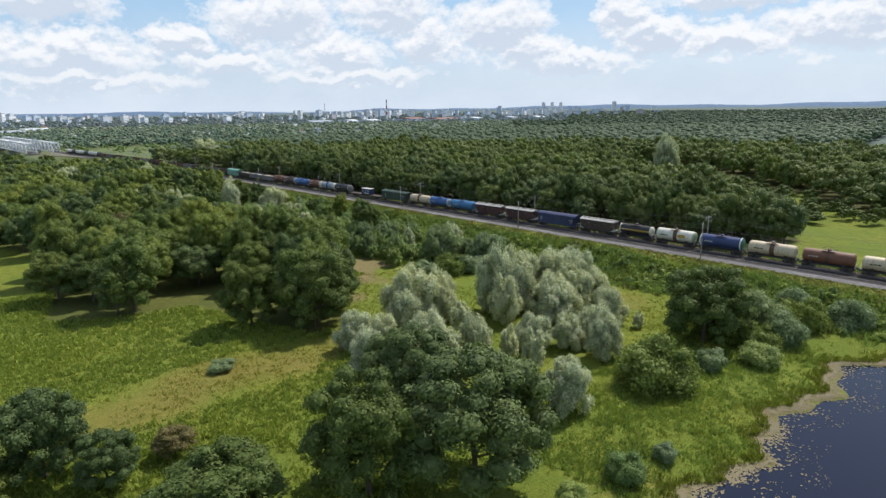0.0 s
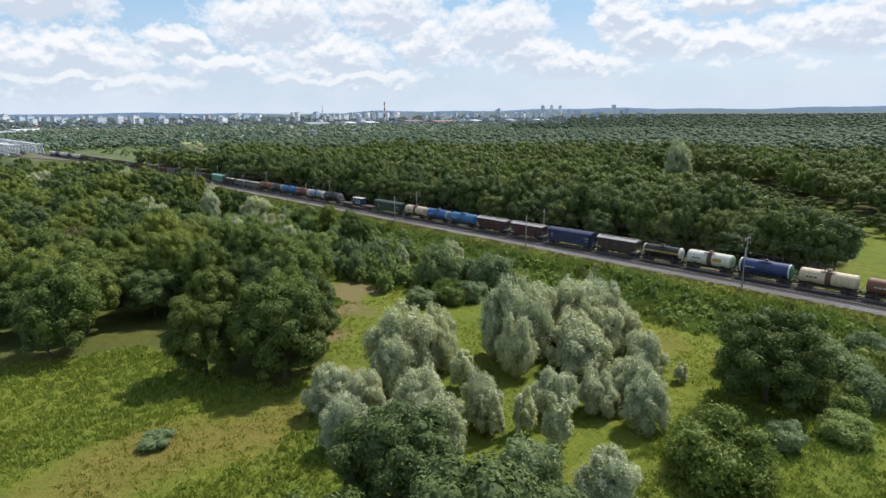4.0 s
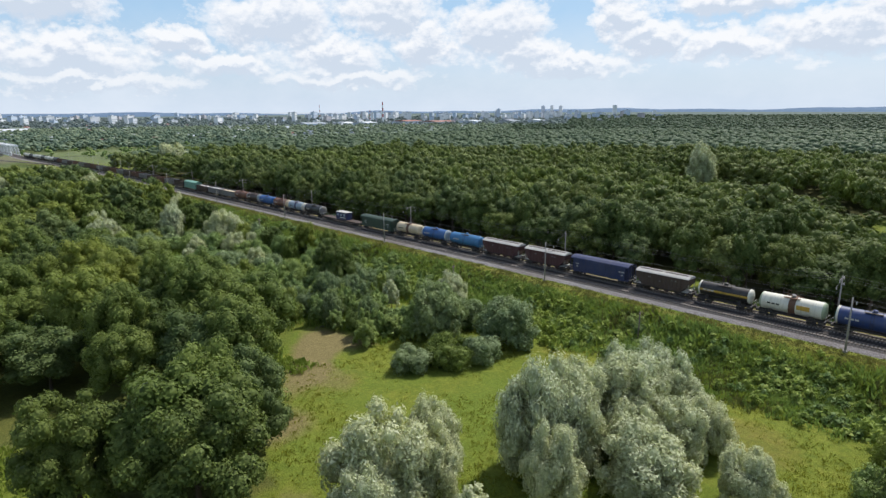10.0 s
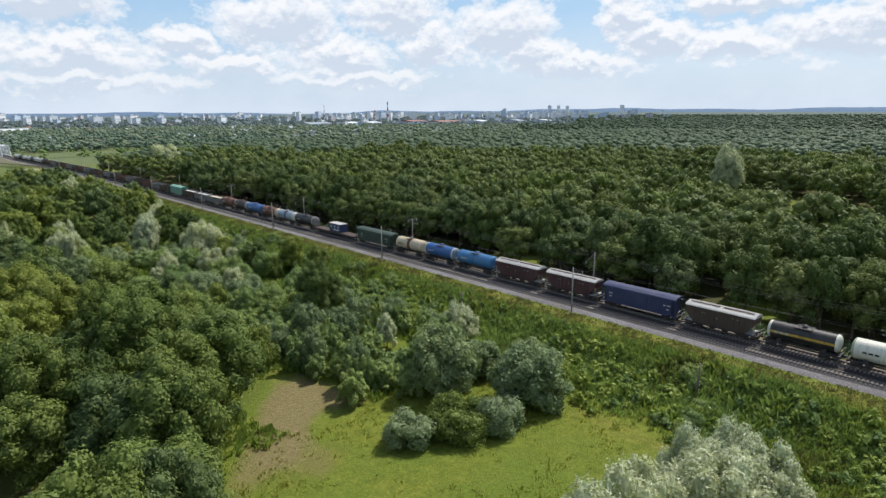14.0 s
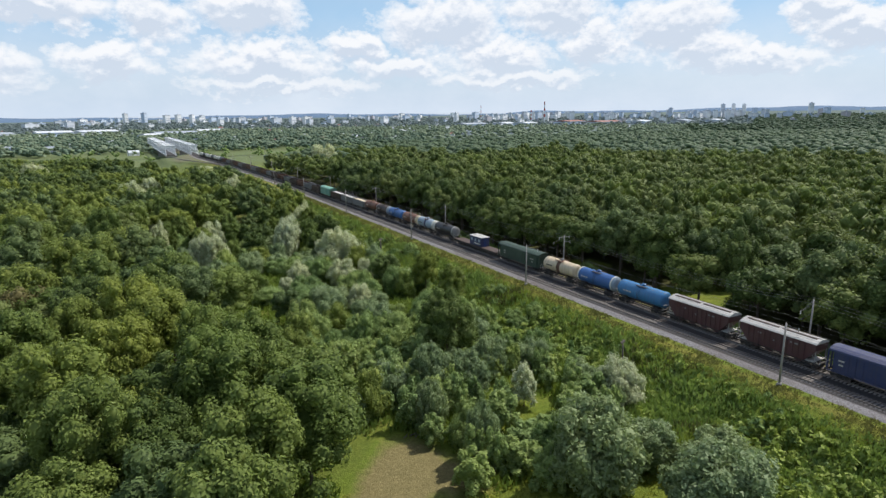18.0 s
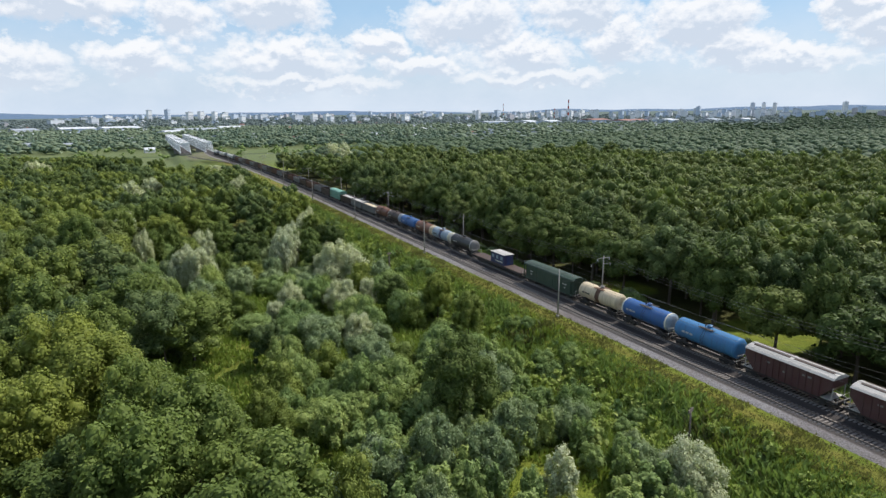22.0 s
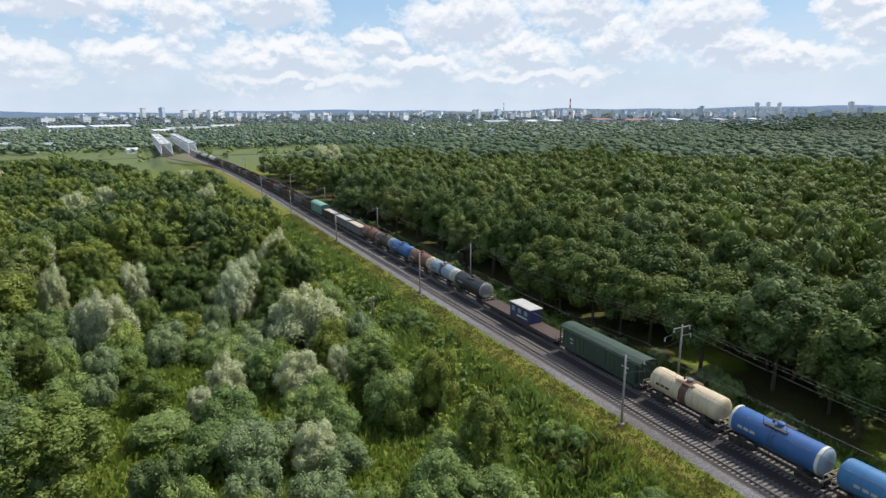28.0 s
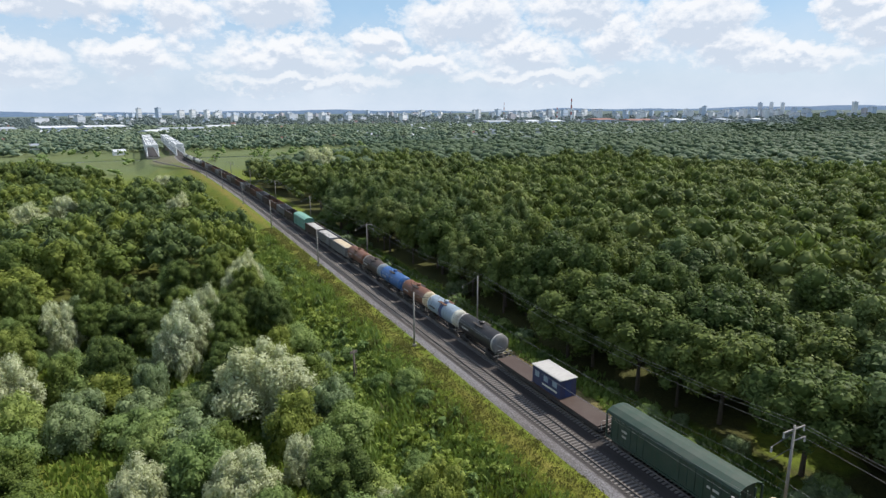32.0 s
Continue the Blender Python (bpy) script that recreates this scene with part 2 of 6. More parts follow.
def ballast_material():
    k = Mat("ballast")
    p = k.place()
    stone = k.node("ShaderNodeTexVoronoi")
    stone.inputs["Scale"].default_value = 9.0
    k.link(p, stone.inputs["Vector"])
    sepx = k.node("ShaderNodeSeparateColor")
    k.link(stone.outputs["Color"], sepx.inputs[0])
    grey = k.ramp(sepx.outputs[0], (0.0, (0.29, 0.258, 0.252)), (1.0, (0.57, 0.525, 0.515)))
    stain = k.noise(p, 0.35, 4.0, 0.6, (1.0, 0.12, 1.0))
    col = k.mix(k.ramp(stain, (0.4, 0.0), (0.7, 0.5)), grey, (0.20, 0.15, 0.12))
    # mask darkens for oily grime and for the train's shadow, painted in
    oil_shade = k.attr("oil_shade")
    col = k.mix(oil_shade, col, k.ramp(stain, (0.35, (0.040, 0.036, 0.036)), (0.7, (0.085, 0.074, 0.068))))
    return k.surface(col, 0.95, 0.0, k.bump(stone.outputs["Distance"], 0.8, 0.08), 0.2)


BALLAST = ballast_material()


def ground_material():
    """Meadow: fresh and dry grass, trodden earth, forest floor, painted haze far off; the zones come from the sheet's
    own attributes.
    """
    k = Mat("meadow_ground")
    p = k.place()
    n1, n2, n3 = k.noise(p, 0.07, 5.0, 0.6), k.noise(p, 0.6, 5.0, 0.65), k.noise(p, 5.0, 3.0, 0.7)
    green = k.ramp(n2, (0.30, (0.114, 0.142, 0.022)), (0.5, (0.168, 0.196, 0.028)), (0.72, (0.240, 0.248, 0.046)))
    lush = k.mix(k.ramp(n1, (0.38, 0.0), (0.6, 0.75)), green, (0.124, 0.178, 0.026))
    streak = k.noise(p, 0.16, 4.0, 0.6, (1.0, 0.45, 1.0))
    dryness = k.math("ADD", k.math("ADD", k.attr("dry"), k.math("MULTIPLY", k.math("SUBTRACT", streak, 0.5), 0.5)), k.math("MULTIPLY", k.math("SUBTRACT", n2, 0.5), 0.5), True)
    straw = k.ramp(n3, (0.3, (0.170, 0.137, 0.036)), (0.7, (0.268, 0.212, 0.062)))
    col = k.mix(k.ramp(dryness, (0.18, 0.0), (0.75, 1.0)), lush, straw)
    bareness = k.math("ADD", k.attr("bare"), k.math("MULTIPLY", k.math("SUBTRACT", n2, 0.5), 0.6), True)
    soil = k.ramp(n3, (0.3, (0.165, 0.140, 0.060)), (0.7, (0.262, 0.218, 0.100)))
    col = k.mix(k.ramp(bareness, (0.3, 0.0), (0.85, 1.0)), col, soil)
    litter = k.ramp(n3, (0.3, (0.050, 0.046, 0.022)), (0.7, (0.095, 0.085, 0.042)))
    col = k.mix(k.attr("wood"), col, litter)
    # distance haze painted into the ground as a blue-grey green
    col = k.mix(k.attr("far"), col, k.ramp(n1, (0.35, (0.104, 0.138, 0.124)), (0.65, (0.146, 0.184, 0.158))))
    grain = k.ramp(k.noise(p, 2.2, 6.0, 0.75), (0.25, 0.62), (0.75, 1.38))
    col = k.mix(1.0, col, grain, "MULTIPLY")
    return k.surface(col, 0.95, 0.0, k.bump(k.noise(p, 3.0, 6.0, 0.8), 0.7, 0.35), 0.15)


GROUND = ground_material()


def water_material():
    k = Mat("pond_water")
    p = k.place()
    return k.surface((0.006, 0.011, 0.030), 0.08, 0.0, k.bump(k.noise(p, 2.5, 3.0), 0.05, 0.05), 0.22)


WATER = water_material()
SCUM = simple("pond_scum", (0.20, 0.165, 0.095), 0.9, scale=1.5, vary=0.4, grime=(0.12, 0.13, 0.05), grime_amount=0.6)


# ---- helpers for building ----
def mesh_of(name, verts, faces, mats, smooth=False, slots=None):
    me = bpy.data.meshes.new(name)
    me.from_pydata([tuple(v) for v in verts], [], [tuple(f) for f in faces])
    for m in mats if isinstance(mats, (list, tuple)) else [mats]:
        me.materials.append(m)
    if smooth:
        me.polygons.foreach_set("use_smooth", [True] * len(me.polygons))
    if slots is not None:
        me.polygons.foreach_set("material_index", slots)
    me.update()
    return me


def quick_mesh(name, co, faces, mats, slots=None):
    """A mesh from arrays: co (n, 3), faces (m, k) with k corners each."""
    me = bpy.data.meshes.new(name)
    n, (m, kk) = len(co), faces.shape
    me.vertices.add(n)
    me.vertices.foreach_set("co", np.ascontiguousarray(co, dtype=np.float32).ravel())
    me.loops.add(m * kk)
    me.loops.foreach_set("vertex_index", np.ascontiguousarray(faces, dtype=np.int32).ravel())
    me.polygons.add(m)
    me.polygons.foreach_set("loop_start", np.arange(0, m * kk, kk, dtype=np.int32))
    for mt in mats if isinstance(mats, (list, tuple)) else [mats]:
        me.materials.append(mt)
    if slots is not None:
        me.polygons.foreach_set("material_index", slots)
    me.update(calc_edges=True)
    me.validate()
    return me


def part(name, bm, material, parent, label="", m=None, smooth=False):
    """Links a bmesh as one mesh object under a thing or a part."""
    me = bpy.data.meshes.new(name)
    if smooth:
        for f in bm.faces:
            f.smooth = True
    bm.to_mesh(me)
    bm.free()
    me.materials.append(material)
    ob = new(name, me)
    ob.parent = parent
    if m is not None:
        ob.matrix_local = m
    if label:
        tagged(ob, label)
    return ob


def sub(name, me, parent, m=None, label=""):
    ob = new(name, me)
    ob.parent = parent
    if m is not None:
        ob.matrix_local = m
    if label:
        tagged(ob, label)
    return ob


def box(bm, x0, x1, y0, y1, z0, z1, bevel=0.0):
    r = bmesh.ops.create_cube(bm, size=1.0, matrix=Matrix.LocRotScale(((x0 + x1) / 2, (y0 + y1) / 2, (z0 + z1) / 2), None, (x1 - x0, y1 - y0, z1 - z0)))
    if bevel:
        bmesh.ops.bevel(bm, geom=list({e for v in r["verts"] for e in v.link_edges}), offset=bevel, segments=1, affect="EDGES")
    return bm


def rod(bm, a, b, r, n=6, r2=None):
    a, b = Vector(a), Vector(b)
    d = b - a
    m = Matrix.Translation((a + b) / 2) @ d.to_track_quat("Z", "Y").to_matrix().to_4x4()
    bmesh.ops.create_cone(bm, cap_ends=True, segments=n, radius1=r, radius2=r if r2 is None else r2, depth=d.length, matrix=m)
    return bm


def loft(bm, rings, caps=True):
    """Skin through rings of points."""
    rows = [[bm.verts.new(p) for p in ring] for ring in rings]
    n = len(rows[0])
    for a, b in zip(rows, rows[1:]):
        for i in range(n):
            bm.faces.new((a[i], a[(i + 1) % n], b[(i + 1) % n], b[i]))
    if caps:
        bm.faces.new(rows[0][::-1])
        bm.faces.new(rows[-1])
    bmesh.ops.recalc_face_normals(bm, faces=bm.faces)
    return bm


def sstep(a, b, x):
    t = np.clip((x - a) / (b - a), 0, 1)
    return t * t * (3 - 2 * t)


def wave(x, y, s, seed=0.0):
    """Cheap smooth variation in -1..1 over arrays."""
    x, y = np.asarray(x, float) * s + seed * 3.7, np.asarray(y, float) * s + seed * 1.9
    return (np.sin(x * 1.0 + 1.7 * np.sin(y * 0.7)) + np.sin(y * 1.3 + 1.2 * np.sin(x * 0.9 + 2)) + np.sin((x + y) * 1.9 + 0.5) * 0.5) / 2.5


# ---- the lie of the land ----
def bend(y):
    """Sideways run of the railway: straight, then a gentle curve towards the bridge."""
    y = np.asarray(y, float)
    return -np.where(y > 380, (np.minimum(y, 690) - 380) ** 2 / 8600.0, 0.0)


def shore(x):
    """Northern shore of the pond."""
    return 21.0 + 1.6 * np.sin(np.asarray(x, float) * 0.23) + 0.8 * np.sin(np.asarray(x, float) * 0.71 + 1) - 7.0 * sstep(110, 128, np.asarray(x, float))


def river(x):
    """Middle of the river beyond the woods."""
    x = np.asarray(x, float)
    return 822.0 + 12 * np.sin(x * 0.006) - 0.00012 * (x - 150) ** 2


def gz(x, y):
    x, y = np.asarray(x, float), np.asarray(y, float)
    d = x - bend(y)
    left = -5.0 + 0.25 * wave(x, y, 0.06) + 0.12 * wave(x, y, 0.21, 2)
    right = -2.6 + 0.3 * wave(x, y, 0.05, 1)
    bench = -0.5
    z = np.where(d < 155, bench + (left - bench) * sstep(148.0, 137.0, d + 20 * sstep(560, 705, y)), bench + (right - bench) * sstep(162.5, 169.5, d))
    # river valley beyond the woods, then a slow rise to the town and the ridges
    dist = np.hypot(x, y)
    valley = sstep(560, 640, y) * sstep(1500, 900, y)
    away = sstep(8, 22, np.abs(d - 155.0))
    z = z - 2.0 * valley * away
    gap = sstep(772, 786, y) * sstep(1096, 1084, y) * (dist < 1400)
    z = z * (1 - gap) + gap * (-6.8 + 0.3 * wave(x, y, 0.03, 5) - 2.5 * sstep(17, 8, np.abs(y - river(x))))
    z = z + sstep(1300, 4200, dist) * (34 + 10 * wave(x, y, 0.0011, 4)) + sstep(2600, 4300, dist) * sstep(0.2, 0.9, np.arctan2(x, y)) * 4
    # pond
    xw = x + (5 * np.sin(y * 0.11) + 2.5 * np.sin(y * 0.31 + 1)) * sstep(12, -8, y)
    inpond = sstep(51, 65, xw) * sstep(132, 124, xw) * sstep(-60, -44, y + 5 * np.sin(x * 0.09) + 2 * np.sin(x * 0.27))
    s = shore(x) - y
    z = z - inpond * (1.2 * sstep(-12, 0, s) + 1.6 * sstep(0, 9, s))
    return z


def near(x, y, cx, cy, rx, ry, soft=0.5):
    q = np.hypot((np.asarray(x) - cx) / rx, (np.asarray(y) - cy) / ry)
    return sstep(1 + soft, 1 - soft, q)


def inside(poly, x, y):
    """Even-odd test over arrays."""
    x, y = np.asarray(x, float), np.asarray(y, float)
    r = np.zeros(np.shape(x), bool)
    for (x0, y0), (x1, y1) in zip(poly, poly[1:] + poly[:1]):
        hit = ((y0 > y) != (y1 > y)) & (x < (x1 - x0) * (y - y0) / (y1 - y0 + 1e-9) + x0)
        r ^= hit
    return r


LEFTWOOD = [(-260, 246), (28, 236), (33, 200), (27, 165), (21, 143), (36, 133), (47, 131), (52, 114), (57, 96), (68, 98), (76, 117), (88, 134), (99, 145), (112, 152),
            (134, 172), (137, 300), (136, 400), (133, 470), (119, 470), (101, 476), (86, 515), (74, 560), (60, 655), (-300, 690)]


def in_view(x, y):
    """The part of the land that is ever overlooked, with a margin."""
    x, y = np.asarray(x, float), np.asarray(y, float)
    return (x > np.minimum(0.13 * y, 74 - 0.17 * (y - 79)) - 16) & (y > 0.17 * x - 26)


def leftwood(x, y):
    return inside(LEFTWOOD, x, y)


def rightwood(x, y):
    """Right of the line: the deep wood with its glades."""
    x, y = np.asarray(x, float), np.asarray(y, float)
    d = x - bend(y)
    edge = 172.0 + 1.5 * wave(x, y, 0.08, 3)
    far_side = np.minimum(545 + 1.25 * (x - 187), 700 + 0.10 * x)
    open_land = (x < 263 + 0.3 * (y - 50)) & (y < 49 + 0.29 * (x - 175) + 2.5 * np.sin(x * 0.21))
    glade = np.maximum(np.maximum(near(x, y, 180, 194, 5, 6, 0.2), near(x, y, 180, 160, 9, 8, 0.2)), near(x, y, 184, 100, 7, 8, 0.2))
    # a ride of low growth that runs from the open land into the wood
    across, along = (x - 195) * 0.716 - (y - 56) * 0.698, (x - 195) * 0.698 + (y - 56) * 0.716
    ride = (across > 5 + 3 * wave(x, y, 0.07, 2)) & (across < 56 - 30 * sstep(190, 265, along) + 5 * wave(x, y, 0.09, 5)) & (along > 10) & (along < 270)
    return (d > edge) & (y < far_side) & (glade < 0.5) & ~ride & ~open_land & (np.hypot(x - 362, y - 180) > 13)


def axis(core0, core1, step, lo, hi, grow=1.16):
    a = list(np.arange(core0, core1 + step, step))
    s = step
    while a[-1] < hi:
        s *= grow
        a.append(min(hi, a[-1] + s))
    s, b = step, [a[0]]
    while b[-1] > lo:
        s *= grow
        b.append(max(lo, b[-1] - s))
    return np.array(b[:0:-1] + a)


def build_ground():
    xs = axis(-10, 186, 1.6, -4400, 4600)
    ys = np.union1d(axis(0, 270, 1.8, -2500, 4700), np.arange(690, 870, 5.0))
    X, Y = np.meshgrid(xs, ys)
    Z = gz(X, Y)
    co = np.stack([X.ravel(), Y.ravel(), Z.ravel()], 1)
    nx, ny = len(xs), len(ys)
    i = np.arange(nx - 1)[None, :] + nx * np.arange(ny - 1)[:, None]
    f = np.stack([i, i + 1, i + nx + 1, i + nx], -1).reshape(-1, 4)
    me = quick_mesh("ground", co, f, GROUND)
    me.polygons.foreach_set("use_smooth", [True] * len(me.polygons))
    x, y = co[:, 0], co[:, 1]
    d = x - bend(y)
    dry = np.clip(near(x, y, 35 + 3 * np.sin(y * 0.3), 89 + 2.5 * np.sin(x * 0.22), 27, 8, 0.7) * 0.62 + near(x, y, 118, 66, 6, 9) * 0.5 + near(x, y, 56, 28, 9, 6) * 0.35 + near(x, y, 88, 118, 8, 5) * 0.35
                  + sstep(145.5, 148, d) * sstep(150.5, 149, d) * 0.46 + near(x, y, 128, 92, 6, 16) * 0.35 + near(x, y, 63, 80, 5, 7) * 0.5 - 0.5 * sstep(124, 130, d) * sstep(145.5, 142.5, d) * sstep(400, 340, y) + sstep(136, 144, d) * sstep(151, 149, d) * sstep(320, 450, y) * 0.22 + sstep(540, 640, y) * sstep(1050, 950, y) * (0.02 + 0.2 * wave(x, y * 3, 0.02, 7)), -0.6, 1)
    bare = np.clip(near(x, y, 99 + 1.5 * np.sin(y * 0.5), 133 + 2 * np.sin(x * 0.4), 7, 7, 0.7) + near(x + y, x - y, 217 + 2 * np.sin(y * 0.4), -37, 20, 5, 0.6) * 0.8 + near(x, y, 75, 111, 6, 5, 0.6) * 0.9 + sstep(2.6, 0.8, np.abs(y - shore(x) - 0.4 + 0.8 * wave(x, y, 0.9, 3))) * sstep(50, 60, x) * sstep(132, 126, x) * 0.9 + near(x, y, 68, 87, 4, 10, 0.5) * 0.75 + near(x, y, 90, 121, 3.5, 8, 0.5) * 0.6 + near(x, y, 87, 178, 4, 5, 0.5) * 0.9 + near(x, y, 134, 715, 16, 45, 0.5) * 0.9
                   + sstep(152, 154, d) * sstep(166, 164, d) * 0.8, 0, 1)
    wood = np.clip(leftwood(x, y) * (0.55 - 0.35 * sstep(70, 92, x) * sstep(310, 280, y)) + rightwood(x, y) * 0.8 + 0.12 * sstep(560, 640, y), 0, 1) * (np.hypot(x, y) < 1500)
    # weight of the painted haze tint, rising with distance
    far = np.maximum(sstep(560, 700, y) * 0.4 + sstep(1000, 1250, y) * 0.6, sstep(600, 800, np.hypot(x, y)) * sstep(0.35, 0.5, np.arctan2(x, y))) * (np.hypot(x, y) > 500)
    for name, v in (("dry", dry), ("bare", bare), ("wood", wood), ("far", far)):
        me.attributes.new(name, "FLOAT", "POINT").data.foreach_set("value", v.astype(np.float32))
    return tagged(new("ground", me), "grass meadow with dry yellow patches and bare earth", "ground", kind="structure")


build_ground()


# ---- railway ----
def spur(y):
    """The near track swings away to its own bridge."""
    return -20 * sstep(560, 705, np.asarray(y, float))


def strip_mesh(name, prof, ys, material, oil_shade=None, away=False):
    """A cross-section (x, z) run along the line."""
    ys = np.asarray(ys, float)
    n, m = len(prof), len(ys)
    b = bend(ys) + (spur(ys) if away else 0)
    co = np.array([(px + b[j], ys[j], pz) for j in range(m) for px, pz in prof])
    i = np.arange(n - 1)[None, :] + n * np.arange(m - 1)[:, None]
    f = np.stack([i, i + 1, i + n + 1, i + n], -1).reshape(-1, 4)
    me = quick_mesh(name, co, f, material)
    if oil_shade is not None:
        me.attributes.new("oil_shade", "FLOAT", "POINT").data.foreach_set("value", np.tile(np.array(oil_shade, np.float32), m))
    return me


LINE_Y = np.concatenate([np.arange(-160, 380, 20.0), np.arange(380, 760, 6.0)])
NEAR_X, TRAIN_X, TOP = 153.0, 157.4, 0.46      # track centres and rail head height
BED = [(150.4, -0.58), (151.1, 0.10), (151.35, 0.20), (152.2, 0.24), (153.7, 0.24), (154.6, 0.20), (155.2, 0.10), (155.8, 0.2), (156.7, 0.24), (158.1, 0.24), (159.0, 0.2), (159.7, 0.1), (161.2, -0.6)]
# high values on the near track also stand for the train's shadow
bed = tagged(new("trackbed", strip_mesh("trackbed", BED, LINE_Y, BALLAST, [0.0, 0.15, 0.92, 0.93, 0.92, 0.95, 0.98, 0.97, 1.0, 1.0, 0.9, 0.7, 0.4])),
             "grey crushed stone ballast with oily tracks, train shade painted in", "trackbed", kind="structure")
RAILPROF = [(-0.075, -0.18), (-0.02, -0.15), (-0.02, -0.04), (-0.037, -0.03), (-0.037, 0.0), (0.037, 0.0), (0.037, -0.03), (0.02, -0.04), (0.02, -0.15), (0.075, -0.18)]
for cx in (NEAR_X, TRAIN_X):
    track = tagged(new("railway_track"), "steel railway track on concrete sleepers", "track", "tracks of the line", "structure")
    for s in (-0.76, 0.76):
        sub("rail", strip_mesh("rail", [(cx + s + px, TOP + pz) for px, pz in RAILPROF], LINE_Y, STEEL, away=cx == NEAR_X), track)
    # sleepers: one shared mesh for the stretch passed closest, the rest joined
    bm = box(bmesh.new(), -1.35, 1.35, -0.13, 0.13, -0.12, 0.10, 0.02)
    sl = bpy.data.meshes.new("sleeper")
    bm.to_mesh(sl)
    bm.free()
    sl.materials.append(SLEEPER)
    first, count = (165.0, 160) if cx == NEAR_X else (165.0, 20)
    for i in range(count):
        sub("sleeper", sl, track, pose(cx, first + i * 0.55, TOP - 0.26 + random.uniform(-0.01, 0.01), 0, 0, random.uniform(-0.6, 0.6)))
    ys = np.concatenate([np.arange(first - 0.55, -60, -0.55), np.arange(first + count * 0.55, 700, 0.55)])
    base = np.array([(sx * 1.35, sy * 0.13, sz) for sz in (-0.12, 0.10) for sx, sy in ((-1, -1), (1, -1), (1, 1), (-1, 1))])
    co = (base[None] + np.stack([cx + bend(ys) + (spur(ys) if cx == NEAR_X else 0), ys, np.full(len(ys), TOP - 0.26)], 1)[:, None]).reshape(-1, 3)
    fq = np.array([(4, 5, 6, 7), (0, 1, 5, 4), (1, 2, 6, 5), (2, 3, 7, 6), (3, 0, 4, 7)])
    f = (fq[None] + 8 * np.arange(len(ys))[:, None, None]).reshape(-1, 4)
    tagged(sub("sleepers", quick_mesh("sleepers", co, f, SLEEPER), track), kind="stuff")


def catenary_pole(y, far=False):
    """Concrete mast with a bracket arm over its track."""
    sx = -1 if far else 1
    x = (164.2 if far else 149.35) + float(bend(y))
    root = tagged(new("catenary_mast"), "slim grey concrete catenary mast beside the railway", "mast", "masts along the line")
    root.matrix_basis = Matrix.Translation((x, y, float(gz(x, y)) - 0.1))
    part("mast", rod(bmesh.new(), (0, 0, 0), (0, 0, 9.4), 0.17, 10, 0.11), CONCRETE, root, smooth=True)
    part("footing", box(bmesh.new(), -0.3, 0.3, -0.3, 0.3, 0, 0.5, 0.05), CONCRETE, root)
    bm = bmesh.new()
    rod(bm, (0, 0, 8.6), (sx * 3.2, 0, 8.0), 0.035, 6)
    rod(bm, (0, 0, 9.2), (sx * 2.2, 0, 8.2), 0.025, 5)
    part("bracket_arm", bm, IRON, root)
    part("insulator", rod(bmesh.new(), (sx * 3.1, 0, 8.0), (sx * 3.1, 0, 7.5), 0.09, 8), FITTING, root)
    bm = bmesh.new()
    rod(bm, (0, 0, 7.1), (sx * 3.4, 0, 6.6), 0.03, 5)
    part("steady_arm", bm, IRON, root)
    if far and round((y - 66) / 60) % 2 == 0:
        part("crossarm", box(bmesh.new(), -1.6, 1.6, -0.06, 0.06, 8.95, 9.07), CONCRETE, root)
        part("lower_crossarm", box(bmesh.new(), 0.1, 1.9, -0.05, 0.05, 7.72, 7.82), CONCRETE, root)
        for px, pz in ((-1.5, 8.95), (1.5, 8.95), (1.8, 7.72)):
            part("hanging_insulator", rod(bmesh.new(), (px, 0, pz), (px, 0, pz - 0.45), 0.07, 7, 0.1), FITTING, root)
    return root


for i in range(-2, 10):
    catenary_pole(61.0 + 60.0 * i)
for i in range(-2, 10):
    catenary_pole(66.0 + 60.0 * i, True)


def wire(name, pts, r, group):
    cu = bpy.data.curves.new(name, "CURVE")
    cu.dimensions, cu.bevel_depth, cu.bevel_resolution = "3D", r, 1
    s = cu.splines.new("POLY")
    s.points.add(len(pts) - 1)
    for q, co in zip(s.points, pts):
        q.co = (*co, 1)
    cu.materials.append(WIRE)
    return tagged(new(name, cu), "thin dark overhead wire strung between the masts", "wire", group)


for cx, y0 in ((NEAR_X, 61.0), (TRAIN_X + 3.0, 66.0)):
    if cx > NEAR_X:
        cx = TRAIN_X
    pts, pts2 = [], []
    for i in range(-2, 9):
        for k in range(6):
            y = y0 + 60 * i + 10 * k
            sag = 4 * (k / 6) * (1 - k / 6)
            pts.append((cx + float(bend(y)), y, 7.2 - 1.1 * sag))
            pts2.append((cx + float(bend(y)), y, 6.1))
    wire("messenger_wire", pts, 0.012, "overhead wires")
    wire("contact_wire", pts2, 0.012, "overhead wires")
for dx, z in ((1.2, 8.4), (2.0, 7.6), (0.4, 7.6)):
    pts = []
    for i in range(-2, 9):
        for k in range(6):
            y = 66.0 + 60 * i + 10 * k
            pts.append((164.2 + dx + float(bend(y)), y, z - 1.3 * 4 * (k / 6) * (1 - k / 6)))
    wire("feeder_wire", pts, 0.014, "overhead wires")


